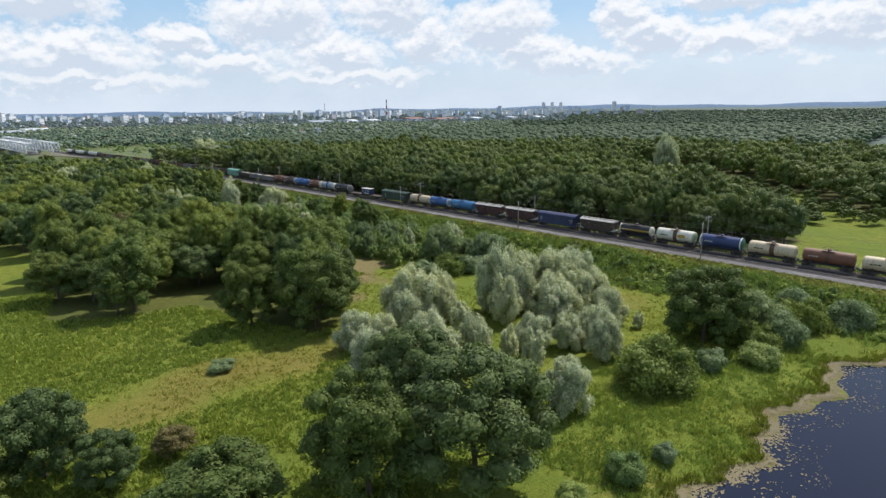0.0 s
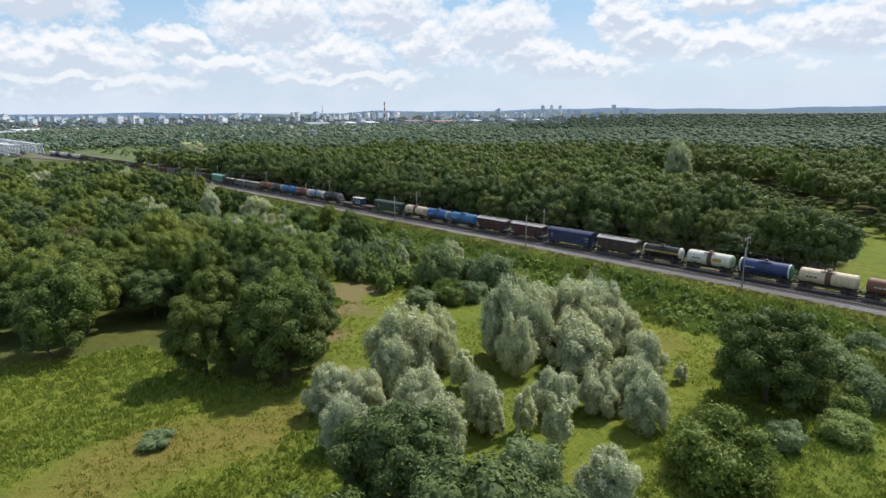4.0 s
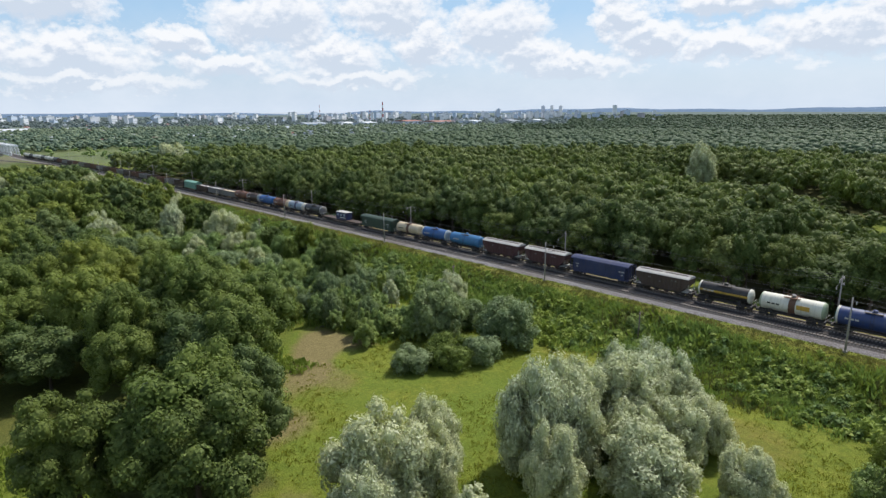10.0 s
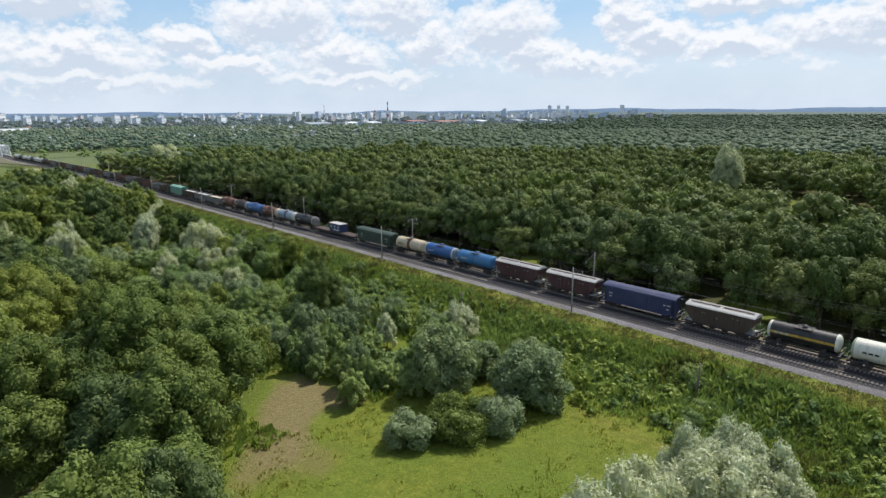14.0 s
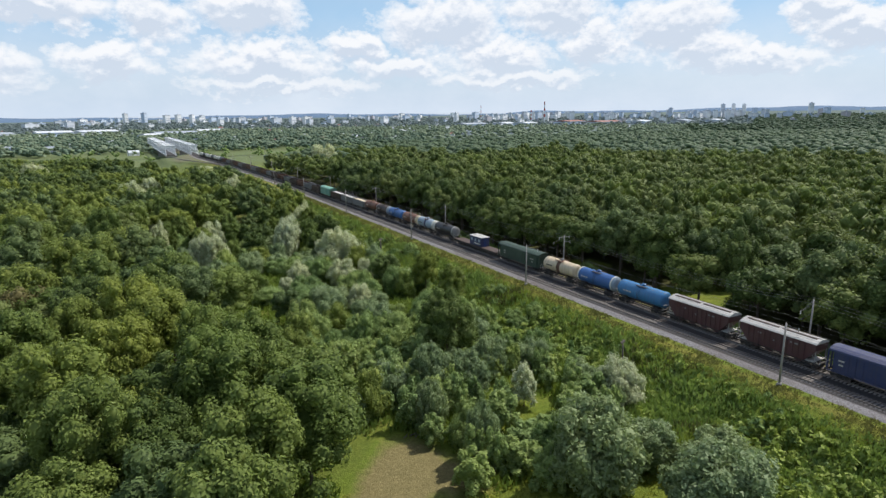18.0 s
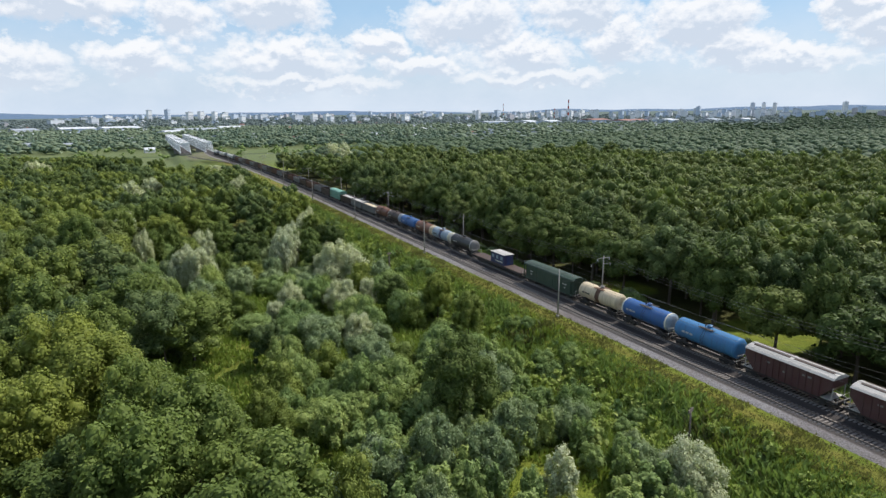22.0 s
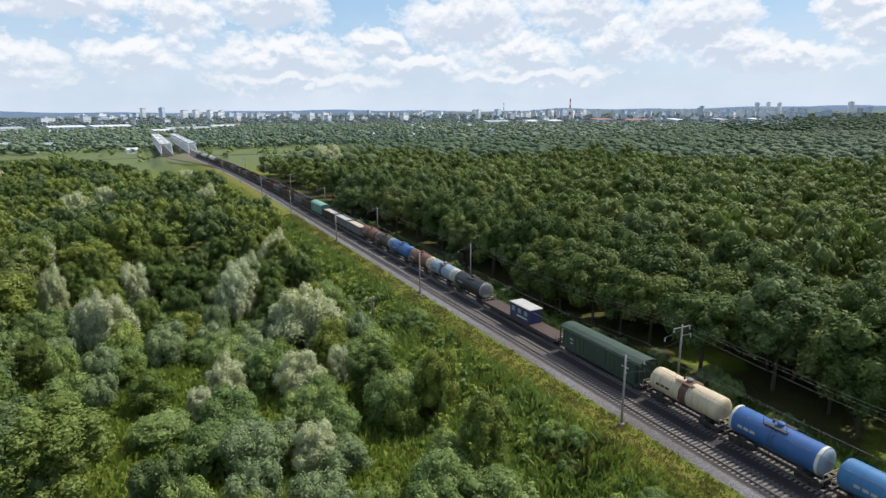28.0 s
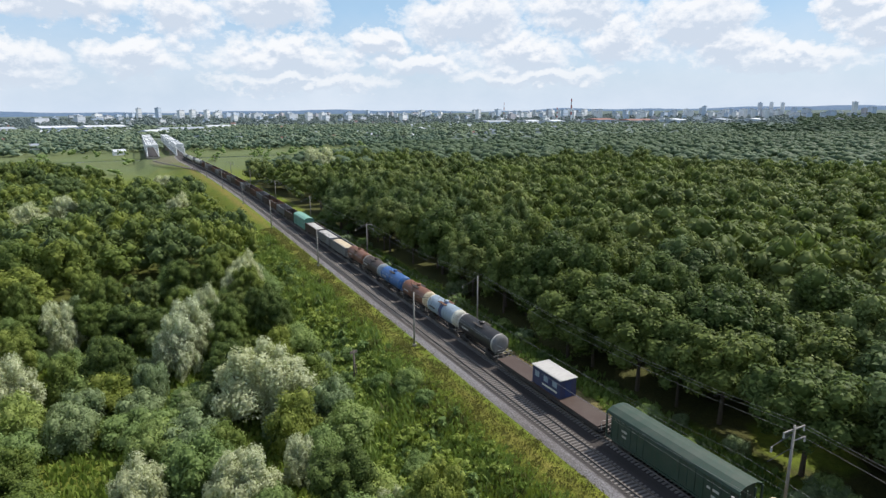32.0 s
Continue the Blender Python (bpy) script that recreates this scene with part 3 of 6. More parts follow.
# ---- trees ----
def lobe_shell(rows, cols):
    """Unit ball as quads, poles closed by short rings."""
    th = np.linspace(0.12, math.pi - 0.12, rows)
    ph = np.arange(cols) * 2 * math.pi / cols
    co = np.array([(math.sin(a) * math.cos(b), math.sin(a) * math.sin(b), math.cos(a)) for a in th for b in ph])
    f = [(r * cols + c, (r + 1) * cols + c, (r + 1) * cols + (c + 1) % cols, r * cols + (c + 1) % cols) for r in range(rows - 1) for c in range(cols)]
    if cols == 6:
        f += [(0, 1, 2, 3), (0, 3, 4, 5)]
    return co, np.array(f)


def crown_arrays(rng, lobes, leaves, size, core=(5, 6), droop=0.0, long=1.0, shaggy=0.12, flutter=0.42, fill=0.74):
    """Leaf sprays over a heap of lobes. lobes: (x, y, z, rx, rz). Returns points and quads."""
    L = np.array(lobes)
    C, RX, RZ = L[:, :3], L[:, 3], L[:, 4]
    cos, fs, base = [], [], 0
    sc, sf = lobe_shell(*core)
    sf = np.concatenate([sf[:, [0, 1, 2]], sf[:, [0, 2, 3]]])
    for c, rx, rz in zip(C, RX, RZ):
        j = 1 + rng.normal(0, 0.10, len(sc))
        cos.append(c + sc * np.array([rx, rx, rz]) * fill * j[:, None])
        fs.append(sf + base)
        base += len(sc)
    area = RX * (RX + RZ)
    share = (leaves * area / area.sum()).astype(int) + 1
    for c, rx, rz, n in zip(C, RX, RZ, share):
        n2 = int(n * 2.7)
        d = rng.normal(size=(n2, 3))
        d /= np.linalg.norm(d, axis=1)[:, None]
        d = d[d[:, 2] > -0.72]
        va, vb = rng.normal(size=(2, 3))
        relief = 0.5 * np.sin(4.5 * d @ va + rng.uniform(0, 6)) + 0.5 * np.sin(5.5 * d @ vb + rng.uniform(0, 6))
        keep = relief + rng.normal(0, 0.35, len(d)) > -0.75
        d, relief = d[keep], relief[keep]
        p = c + d * np.array([rx, rx, rz]) * (1 + 0.13 * relief + rng.triangular(-0.2, 0.0, shaggy, len(d)))[:, None]
        q = (p[:, None] - C[None]) / np.stack([RX, RX, RZ], 1)[None]
        keep = (np.linalg.norm(q, axis=2) < 0.72).sum(1) == 0
        p, d = p[keep][:n], d[keep][:n]
        k = len(p)
        if not k:
            continue
        nrm = d + rng.normal(0, flutter, (k, 3)) + np.array([0, 0, 0.3])
        nrm /= np.linalg.norm(nrm, axis=1)[:, None]
        up = np.cross(nrm, rng.normal(size=(k, 3)))
        if droop:
            up = up * (1 - droop) + np.array([0, 0, 1.0]) * droop + d * 0.3 * droop
            up -= nrm * (up * nrm).sum(1)[:, None]
        up /= np.linalg.norm(up, axis=1)[:, None] + 1e-6
        side = np.cross(nrm, up)
        s = size * rng.uniform(0.55, 1.4, k)[:, None]
        a, b = up * s * 0.62 * long, side * s * 0.5
        tri = np.stack([p - a * 0.8 - b, p - a * 0.8 + b, p + a + b * rng.uniform(-0.6, 0.6, k)[:, None]], 1).reshape(-1, 3)
        cos.append(tri)
        fs.append(np.arange(3 * k).reshape(-1, 3) + base)
        base += 3 * k
    return np.concatenate(cos), np.concatenate(fs)


def oak_lobes(rng, n=15, w=1.0, h=1.0, low=0.30, small=1.0):
    """A broad, uneven, domed crown in a unit frame: 1 wide, 1 high. Big masses first, then clumps that break the outline."""
    out = [(0, 0, h * 0.55, w * 0.25, h * 0.23)]
    tall = rng.uniform(0.94, 1.06)
    sway = rng.normal(0, 0.035, 2)
    for i in range(n):
        a, u = i * 2.399 + rng.uniform(-0.5, 0.5), (i + 0.5) / n
        z = (low + (0.87 - low) * u ** 0.8) * tall + rng.uniform(-0.07, 0.07)
        r = 0.36 * math.sqrt(max(0.05, 1 - abs((z - 0.45) / 0.50) ** 3.4)) * math.sqrt(rng.uniform(0.3, 1.3))
        s = rng.uniform(0.10, 0.18) if n > 10 else rng.uniform(0.15, 0.22)
        s *= small
        out.append((w * (r * math.cos(a) + sway[0] * u), w * (r * math.sin(a) + sway[1] * u), h * z, w * s, h * s * 0.8))
    return out


def willow_lobes(rng, n=16):
    """A rounded heap of many small upright plumes with a ragged outline."""
    out = [(0, 0, 0.40, 0.24, 0.26), (0.12, 0.05, 0.55, 0.17, 0.2)]
    for i in range(n):
        a, u = i * 2.399 + rng.uniform(-0.5, 0.5), (i + 0.5) / n
        z = 0.14 + 0.74 * u + rng.uniform(-0.05, 0.05)
        r = 0.40 * math.sqrt(max(0.03, 1 - ((z - 0.34) / 0.60) ** 2)) * rng.uniform(0.6, 1.12)
        s = rng.uniform(0.06, 0.125)
        out.append((r * math.cos(a), r * math.sin(a), z, s, s * rng.uniform(1.0, 1.55)))
    return out


def shrub_lobes(rng, n=11):
    out = []
    for i in range(n):
        a = i * 2.399 + rng.uniform(-0.4, 0.4)
        r = 0.36 * math.sqrt(rng.uniform(0.02, 1.0))
        z = 0.16 + rng.uniform(0.0, 0.72) * math.sqrt(max(0.05, 1 - (r / 0.42) ** 2))
        s = rng.uniform(0.11, 0.19)
        out.append((r * math.cos(a), r * math.sin(a), z, s, s * 1.05))
    return out


def fit_lobes(lobes, w, h):
    return [(x * w, y * w, z * h, rx * w, rz * h) for x, y, z, rx, rz in lobes]


def trunk_mesh(rng, h, r, limbs, reach):
    bm = bmesh.new()
    pts = [Vector((rng.normal(0, 0.03) * k, rng.normal(0, 0.03) * k, h * k / 4)) for k in range(5)]
    for k in range(4):
        rod(bm, pts[k], pts[k + 1] + Vector((0, 0, 0.02)), r * (1.15 - 0.2 * k), 7, r * (0.95 - 0.2 * k))
    for i in range(limbs):
        a = i * 2.4 + rng.uniform(-0.4, 0.4)
        b = pts[2 + i % 2]
        rod(bm, b, b + Vector((math.cos(a) * reach, math.sin(a) * reach, h * 0.28)), r * 0.42, 5, r * 0.12)
    me = bpy.data.meshes.new("trunk")
    bm.to_mesh(me)
    bm.free()
    me.materials.append(BARK)
    return me


def tree_kind(name, label, category, group, seed, w, h, leaves, size, mat, shape, droop=0.0, long=1.0, trunk=0.2, stem=0.45, shaggy=0.12, flutter=0.42):
    """One model tree (kept as arrays and meshes): crown and trunk of w by h metres."""
    rng = np.random.default_rng(seed)
    co, f = crown_arrays(rng, fit_lobes(shape(rng), w, h), leaves, size, droop=droop, long=long, shaggy=shaggy, flutter=flutter)
    return dict(name=name, label=label, category=category, group=group, w=w, h=h,
                crown=quick_mesh(name + "_crown", co, f, mat), trunk=trunk_mesh(rng, h * stem, trunk, 4, w * 0.22), data=(co, f))


def plant(kind, x, y, w=None, h=None, turn=None, label=""):
    """Stands a tree of that kind on the ground, w wide and h high."""
    root = tagged(new(kind["name"]), label or kind["label"], kind["category"], kind["group"])
    sw, sh = (w or kind["w"]) / kind["w"], (h or kind["h"]) / kind["h"]
    root.matrix_basis = Matrix.LocRotScale((x, y, float(gz(x, y)) - 0.15), Euler((0, 0, random.uniform(0, 6.28) if turn is None else turn)), (sw, sw, sh))
    sub("trunk", kind["trunk"], root)
    sub("crown", kind["crown"], root)
    return root


OAKS = [tree_kind("oak_tree", "broad dark-green oak with a dense domed crown", "tree", "trees of the wood beside the meadow", 10 + i, 11.0, 15.0, 5200, 0.40, mt,
                  lambda r: oak_lobes(r, 34, small=0.88), shaggy=0.16, flutter=0.34) for i, mt in enumerate((OAK, FOREST, LIME, OAK, FOREST))]
FINE = [tree_kind("oak_tree", "broad green oak with a finely leaved domed crown", "tree", "trees of the wood beside the meadow", 10 + i, 11.0, 15.0, 11500, 0.27, mt,
                  lambda r: oak_lobes(r, 46, small=0.78), shaggy=0.2, flutter=0.36) for i, mt in enumerate((OAK, FOREST, DARKOAK, OAK, LIME))]
LONE = [tree_kind("oak_tree", "large dark oak with a dense rounded crown", "tree", "lone oaks on the meadow", 30 + i, 16.0, 15.0, 22000, 0.28, FOREST if i else DARKOAK,
                  lambda r: oak_lobes(r, 80, low=0.16, small=0.6), trunk=0.35, shaggy=0.18, flutter=0.36) for i in range(2)]
EDGE = [tree_kind("broadleaf_tree", "tall green broadleaf tree at the wood's edge", "tree", "trees of the wood behind the railway", 50 + i, 10.5, 16.5, 5600, 0.38, mt,
                  lambda r: oak_lobes(r, 34, low=0.36, small=0.88), trunk=0.24, stem=0.6, shaggy=0.16, flutter=0.34) for i, mt in enumerate((FOREST, DARKOAK, DARKOAK, DARKOAK))]
WILLOWS = [tree_kind("white_willow", "silvery grey-green willow with feathery upright plumes", "tree", "silver willows on the meadow", 70 + i, 11.0, 11.0, 17000, 0.20, WILLOW,
                     lambda r: willow_lobes(r, 52), 0.6, 1.9, 0.22, 0.4, 0.5, 0.5) for i in range(3)]
SAPLINGS = [tree_kind("white_willow", "slender young silver willow in the grass", "tree", "young willows on the meadow", 90 + i, 3.8, 7.2, 2600, 0.20, WILLOW,
                      lambda r: willow_lobes(r, 16), 0.65, 1.9, 0.09, 0.4, 0.6, 0.5) for i in range(2)]
SHRUBS = [tree_kind("shrub", "rounded light-green shrub with small leaves", "shrub", "shrubs beside the embankment", 110 + i, 7.5, 6.2, 6600, 0.205, mt,
                    lambda r: shrub_lobes(r, 34), 0.35, 1.25, 0.1, 0.35, 0.3, 0.4) for i, mt in enumerate((SHRUB, SHRUB, SAGE, LIME))]
SCRUB = [tree_kind("scrub_willow", "upright light-green scrub willow", "shrub", "scrub below the embankment", 150 + i, 4.5, 6.0, 2600, 0.21, SHRUB,
                   lambda r: willow_lobes(r, 16), 0.65, 1.7, 0.07, 0.35, 0.4, 0.45) for i in range(2)]
WITHERED = tree_kind("oak_tree", "withered yellow-brown oak in the wood", "tree", "trees of the wood beside the meadow", 170, 11.0, 13.0, 6000, 0.32, TAN, lambda r: oak_lobes(r, 34, small=0.8), shaggy=0.3, flutter=0.6)

# lone trees and bushes: x, y, width, height
WILLOW_SPOTS = [(75, 86, 14, 13.4), (92, 79, 10.5, 15.0), (108, 76, 13, 12.4), (116, 74, 10, 11), (97, 67, 12.2, 9.6), (103, 58.5, 8, 8.2), (101, 71, 9, 9.5),
                (97, 78, 11, 13.5), (102, 80, 10, 12.5), (113, 80, 9, 11.5), (119, 78, 9, 10), (106, 68, 9, 9.5), (89, 74, 8, 11), (111, 67, 8, 8.5), (70, 83, 8, 10), (80, 84, 8, 10.5),
                (66, 72, 9.5, 9), (59, 84, 8.3, 8), (82, 61, 8, 7.6), (88, 50, 7, 8.6), (67, 43, 8.2, 9), (93, 55, 8, 8), (72, 66, 7, 8.5), (55, 74, 8, 8), (57, 68.5, 8, 8), (63, 65.5, 9, 9), (62, 79, 7, 8), (87, 57, 7, 7), (84, 88, 8, 10)]
SAPLING_SPOTS = [(78.5, 76, 4.7, 7), (71, 63, 3.4, 7), (74.5, 60.5, 3.8, 7), (74.5, 55, 4.3, 7.6), (105, 53, 2.6, 3.6), (120, 141, 4, 7)]
SHRUB_SPOTS = [(84, 38.5, 12.7, 8.3), (96, 34.5, 5.2, 4.2), (65, 52, 7.7, 7.4), (58.5, 28.5, 5, 4), (66.5, 27.5, 3.2, 2.4), (37.5, 92, 5, 2.2), (108, 110, 9, 6), (102, 113, 7, 5),
               (113, 107, 7, 5.5), (50, 30, 4, 3), (113, 41, 9, 7), (121, 37, 11, 8), (130, 42, 10, 7), (118, 31, 9, 6), (127, 31, 10, 7), (104, 30, 7, 4), (120, 45, 9, 7), (135, 34, 9, 6),
               (111, 33, 8, 5), (134, 24, 9, 6), (126, 48, 8, 6), (115, 49, 6, 5)]
for i, (x, y, w, h) in enumerate(WILLOW_SPOTS):
    plant(WILLOWS[i % 3], x, y, w * 0.9, h * 0.95)
for i, (x, y, w, h) in enumerate(SAPLING_SPOTS):
    plant(SAPLINGS[i % 2], x, y, w, h)
BUSH = [tree_kind("shrub", "dense grey-green bush", "shrub", "bushes on the meadow", 140 + i, 11.0, 7.5, 10000, 0.25, SAGE if i else LIME,
                  lambda r: shrub_lobes(r, 40), 0.4, 1.4, 0.1, 0.35, 0.5, 0.7) for i in range(2)]
for i, (x, y, w, h) in enumerate(SHRUB_SPOTS):
    plant(BUSH[i % 2] if w >= 8 else SHRUBS[2 if i % 3 else 0], x, y, w, h, label="dense grey-green bush standing in the meadow grass")
for i, (x, y, w, h) in enumerate([(107, 41, 17, 15.2), (45, 40, 19, 16.5), (35, 47, 15, 15.5), (51, 58, 15, 13.5), (20, 53, 15, 9.5), (9, 77, 12, 11.5), (1, 72, 10, 11), (14, 70, 8, 7), (60, 99, 17, 16.8), (69, 106, 12, 15), (51, 109, 13, 15)]):
    plant(LONE[i % 2], x, y, w, h)
plant(FINE[2], 117.5, 160, 10, 14.5, label="narrow dark tree standing before the embankment")


def scatter(x0, x1, y0, y1, step, seed, jitter=0.42):
    rng = np.random.default_rng(seed)
    X, Y = np.meshgrid(np.arange(x0, x1, step), np.arange(y0, y1, step))
    X = X + (np.arange(X.shape[0]) % 2)[:, None] * step * 0.5
    X, Y = X + rng.uniform(-jitter, jitter, X.shape) * step, Y + rng.uniform(-jitter, jitter, X.shape) * step
    return X.ravel(), Y.ravel(), rng


def joined(name, label, category, kinds, xs, ys, ws, hs, mat, rng, soft=False):
    """Many far trees as one mesh."""
    cos, fs, base = [], [], 0
    for x, y, w, h in zip(xs, ys, ws, hs):
        co, f = kinds[rng.integers(len(kinds))]
        a = rng.uniform(0, 6.28)
        ca, sn = math.cos(a), math.sin(a)
        p = np.stack([(co[:, 0] * ca - co[:, 1] * sn) * w + x, (co[:, 0] * sn + co[:, 1] * ca) * w + y, co[:, 2] * h + float(gz(x, y)) - 0.2], 1)
        cos.append(p)
        fs.append(f + base)
        base += len(co)
    me = quick_mesh(name, np.concatenate(cos), np.concatenate(fs), mat)
    if soft:
        me.polygons.foreach_set("use_smooth", [True] * len(me.polygons))
    return tagged(new(name, me), label, category, kind="stuff")


def lite(seed, n, leaves, size, core, fill=0.88, low=0.3):
    """Unit far crown."""
    rng = np.random.default_rng(seed)
    return crown_arrays(rng, oak_lobes(rng, n, low=low), leaves, size, core, shaggy=0.1, flutter=0.3, fill=fill)


MIDS = [lite(200 + i, 14, 620, 0.050, (3, 6), 0.80) for i in range(8)]
FARS = [lite(220 + i, 3, 20, 0.15, (4, 6), 0.95, 0.12) for i in range(6)]
CANOPY = [lite(240 + i, 6, 50, 0.10, (4, 6), 0.95) for i in range(6)]

# silver willows and odd trees that stand out of the left-hand wood
WOOD_WILLOWS = [(124, 236, 15, 12), (120, 274, 7.5, 10.5), (114, 256, 8.5, 12), (129, 291, 10, 10), (89, 252, 8.5, 10.5), (125, 218, 5.5, 6.5), (95, 280, 7, 9.5), (80, 278, 7, 11), (115, 196, 7, 6.5), (118, 216, 9, 8), (108, 220, 7, 7), (92, 249, 10, 11), (96, 275, 9, 11), (131, 297, 9, 11), (116, 262, 10, 12.5), (75, 303, 12, 14), (127, 287, 7, 10),
                (85, 412, 13, 14), (76, 392, 15, 15), (123, 399, 13, 13), (122, 487, 15, 13), (26, 525, 22, 17), (133, 135, 8.5, 7.4), (104, 216, 5, 5), (131, 205, 5, 6)]
for i, (x, y, w, h) in enumerate(WOOD_WILLOWS):
    plant(WILLOWS[i % 3], x, y, w * 0.87, h * 0.95, label="silvery willow among the shrubs below the embankment")


def taken(x, y, spots, room):
    return any(math.hypot(x - sx, y - sy) < w * room for sx, sy, w, h in spots)


for x, y, w, h in ((90, 506, 13, 17), (76, 548, 16, 17), (66, 566, 16, 16), (58, 534, 15, 17), (44, 560, 17, 17)):
    plant(LONE[0], x, y, w, h, label="dark spreading tree at the far edge of the wood")
plant(WITHERED, 52, 202, 13, 13)
plant(WITHERED, 22, 71, 6, 4, label="withered yellow-brown bush at the meadow's edge")
# dense scrub between the bare ground and the embankment
X, Y, rng = scatter(100, 136, 124, 176, 3.9, 15)
for x, y in zip(X, Y):
    if near(x, y, 120, 140, 4, 10, 0.1) > 0.5 or near(x, y, 97, 133, 7, 10, 0.1) > 0.5 or y < 122 + 0.5 * abs(x - 112) or x > 133:
        continue
    plant(SCRUB[rng.integers(2)] if rng.random() < 0.8 else SHRUBS[rng.integers(3)], x, y, rng.uniform(3.6, 6.0), rng.uniform(3.5, 7.0))

# the wood left of the line
def shrubland(x, y):
    return x + 4 * np.sin(y * 0.13) > 91 - 16 * sstep(200, 240, y) + 45 * sstep(283, 322, y)


CLEARINGS = [(62, 118, 4, 5), (84, 183, 9, 11), (94, 199, 6, 7), (91, 215, 7, 7), (52, 136, 4, 5), (29, 209, 6, 5), (54, 123, 8, 9)]
X, Y, rng = scatter(-10, 142, 94, 310, 8.9, 5)
X2, Y2, _ = scatter(60, 142, 94, 310, 6.5, 105)
s1, s2 = shrubland(X, Y), shrubland(X2, Y2)
X, Y = np.concatenate([X[~s1], X2[s2]]), np.concatenate([Y[~s1], Y2[s2]])
ok = leftwood(X, Y) & in_view(X, Y)
for cl in CLEARINGS:
    ok &= near(X, Y, *cl, 0.1) < 0.5
for x, y in zip(X[ok], Y[ok]):
    if taken(x, y, WOOD_WILLOWS, 0.45):
        continue
    if shrubland(x, y):
        if math.sin(x * 0.31 + 1) * math.sin(y * 0.17) > 0.72:
            continue
        q = rng.random()
        if q < 0.12 + 0.34 * sstep(228, 246, y):
            plant(FINE[rng.integers(5)], x, y, rng.uniform(6, 8.5), rng.uniform(8, 11), label="young green tree among the shrubs")
        else:
            plant(SHRUBS[(0, 0, 1, 1, 2, 2, 3)[rng.integers(7)]], x, y, rng.uniform(5.2, 8.4), rng.uniform(4.8, 8.2))
    elif x > -10 - 0.2 * y:
        plant((FINE if y < 205 else OAKS)[rng.integers(5)], x, y, rng.uniform(9.5, 14.0), rng.uniform(11.0, 17.5))
X, Y, rng = scatter(-330, 142, 150, 690, 9.4, 6)
ok = leftwood(X, Y) & ~((X > -8) & (Y < 308)) & in_view(X, Y) & ~np.array([taken(x, y, WOOD_WILLOWS, 0.75) for x, y in zip(X, Y)])
pick = rng.random(len(X))
for lo, hi, mt in ((0.0, 0.35, OAK), (0.35, 0.42, LIME), (0.42, 0.75, FOREST), (0.75, 1.0, DARKOAK)):
    sel = ok & (pick >= lo) & (pick < hi)
    joined("woodland", "dense green broadleaf wood seen from above", "woodland", MIDS, X[sel], Y[sel], rng.uniform(10.5, 15, sel.sum()), rng.uniform(10.5, 16.0, sel.sum()), mt, rng)

# the wood right of the line
X, Y, rng = scatter(166, 204, 0, 400, 7.0, 7)
ok = rightwood(X, Y) & in_view(X, Y)
for x, y in zip(X[ok], Y[ok]):
    plant(EDGE[rng.integers(4)], x, y, rng.uniform(9.0, 13.5), rng.uniform(11.5, 18))
X, Y, rng = scatter(166, 520, -60, 620, 9.8, 8, 0.7)
dcam = np.hypot(X - 100, Y - 120)
ok = rightwood(X, Y) & ~((X < 204) & (Y > 0) & (Y < 400)) & (dcam < 420 + 45 * wave(X, Y, 0.05, 4)) & in_view(X, Y)
pick = rng.random(len(X)) + 0.25 * wave(X, Y, 0.03, 8)
for lo, hi, mt in ((-1.0, 0.40, DARKOAK), (0.40, 0.80, FOREST), (0.80, 2.0, OAK)):
    sel = ok & (pick >= lo) & (pick < hi)
    joined("woodland", "deep green deciduous forest stretching away", "woodland", MIDS, X[sel], Y[sel], rng.uniform(10.5, 18.5, sel.sum()), rng.uniform(11.5, 17.5, sel.sum()) + 2.2 * wave(X[sel], Y[sel], 0.045, 6), mt, rng)
X, Y, rng = scatter(190, 410, 20, 260, 8.0, 18)
across, along = (X - 195) * 0.716 - (Y - 56) * 0.698, (X - 195) * 0.698 + (Y - 56) * 0.716
sel = (across > 8) & (across < 52) & (along > 25) & (along < 262) & ~rightwood(X, Y) & (rng.random(len(X)) < 0.75)
joined("undergrowth", "low bushes filling a ride through the forest", "undergrowth", MIDS, X[sel], Y[sel], rng.uniform(5, 10, sel.sum()), rng.uniform(3, 7.5, sel.sum()), DARKOAK, rng)
X, Y, rng = scatter(150, 1900, -500, 1300, 11.5, 9, 0.65)
dcam = np.hypot(X - 100, Y - 120)
az = np.degrees(np.arctan2(X - 60, Y - 60))
ok = rightwood(X, Y) & (dcam >= 412 + 45 * wave(X, Y, 0.05, 4)) & (dcam < 1000) & (az < 82) & (az > 5)
joined("woodland", "distant green forest canopy", "woodland", CANOPY, X[ok], Y[ok], rng.uniform(17, 25, ok.sum()), rng.uniform(13.2, 16.2, ok.sum()), HAZEWOOD, rng, True)
X, Y, rng = scatter(-1200, 3600, 60, 3000, 24, 11)
dcam = np.hypot(X - 100, Y - 120)
az = np.degrees(np.arctan2(X - 60, Y - 60))
ok = (((dcam >= 990) & (az > 20)) | ((Y > 930) & (az <= 20))) & (dcam < 2900) & (az > -13) & (az < 86) & (rng.random(len(X)) < np.where(az > 56, 0.95, np.where(dcam > 1700, 0.42, 0.7)))
# the farther trees take the leaf colour with more haze in it
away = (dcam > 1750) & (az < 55)
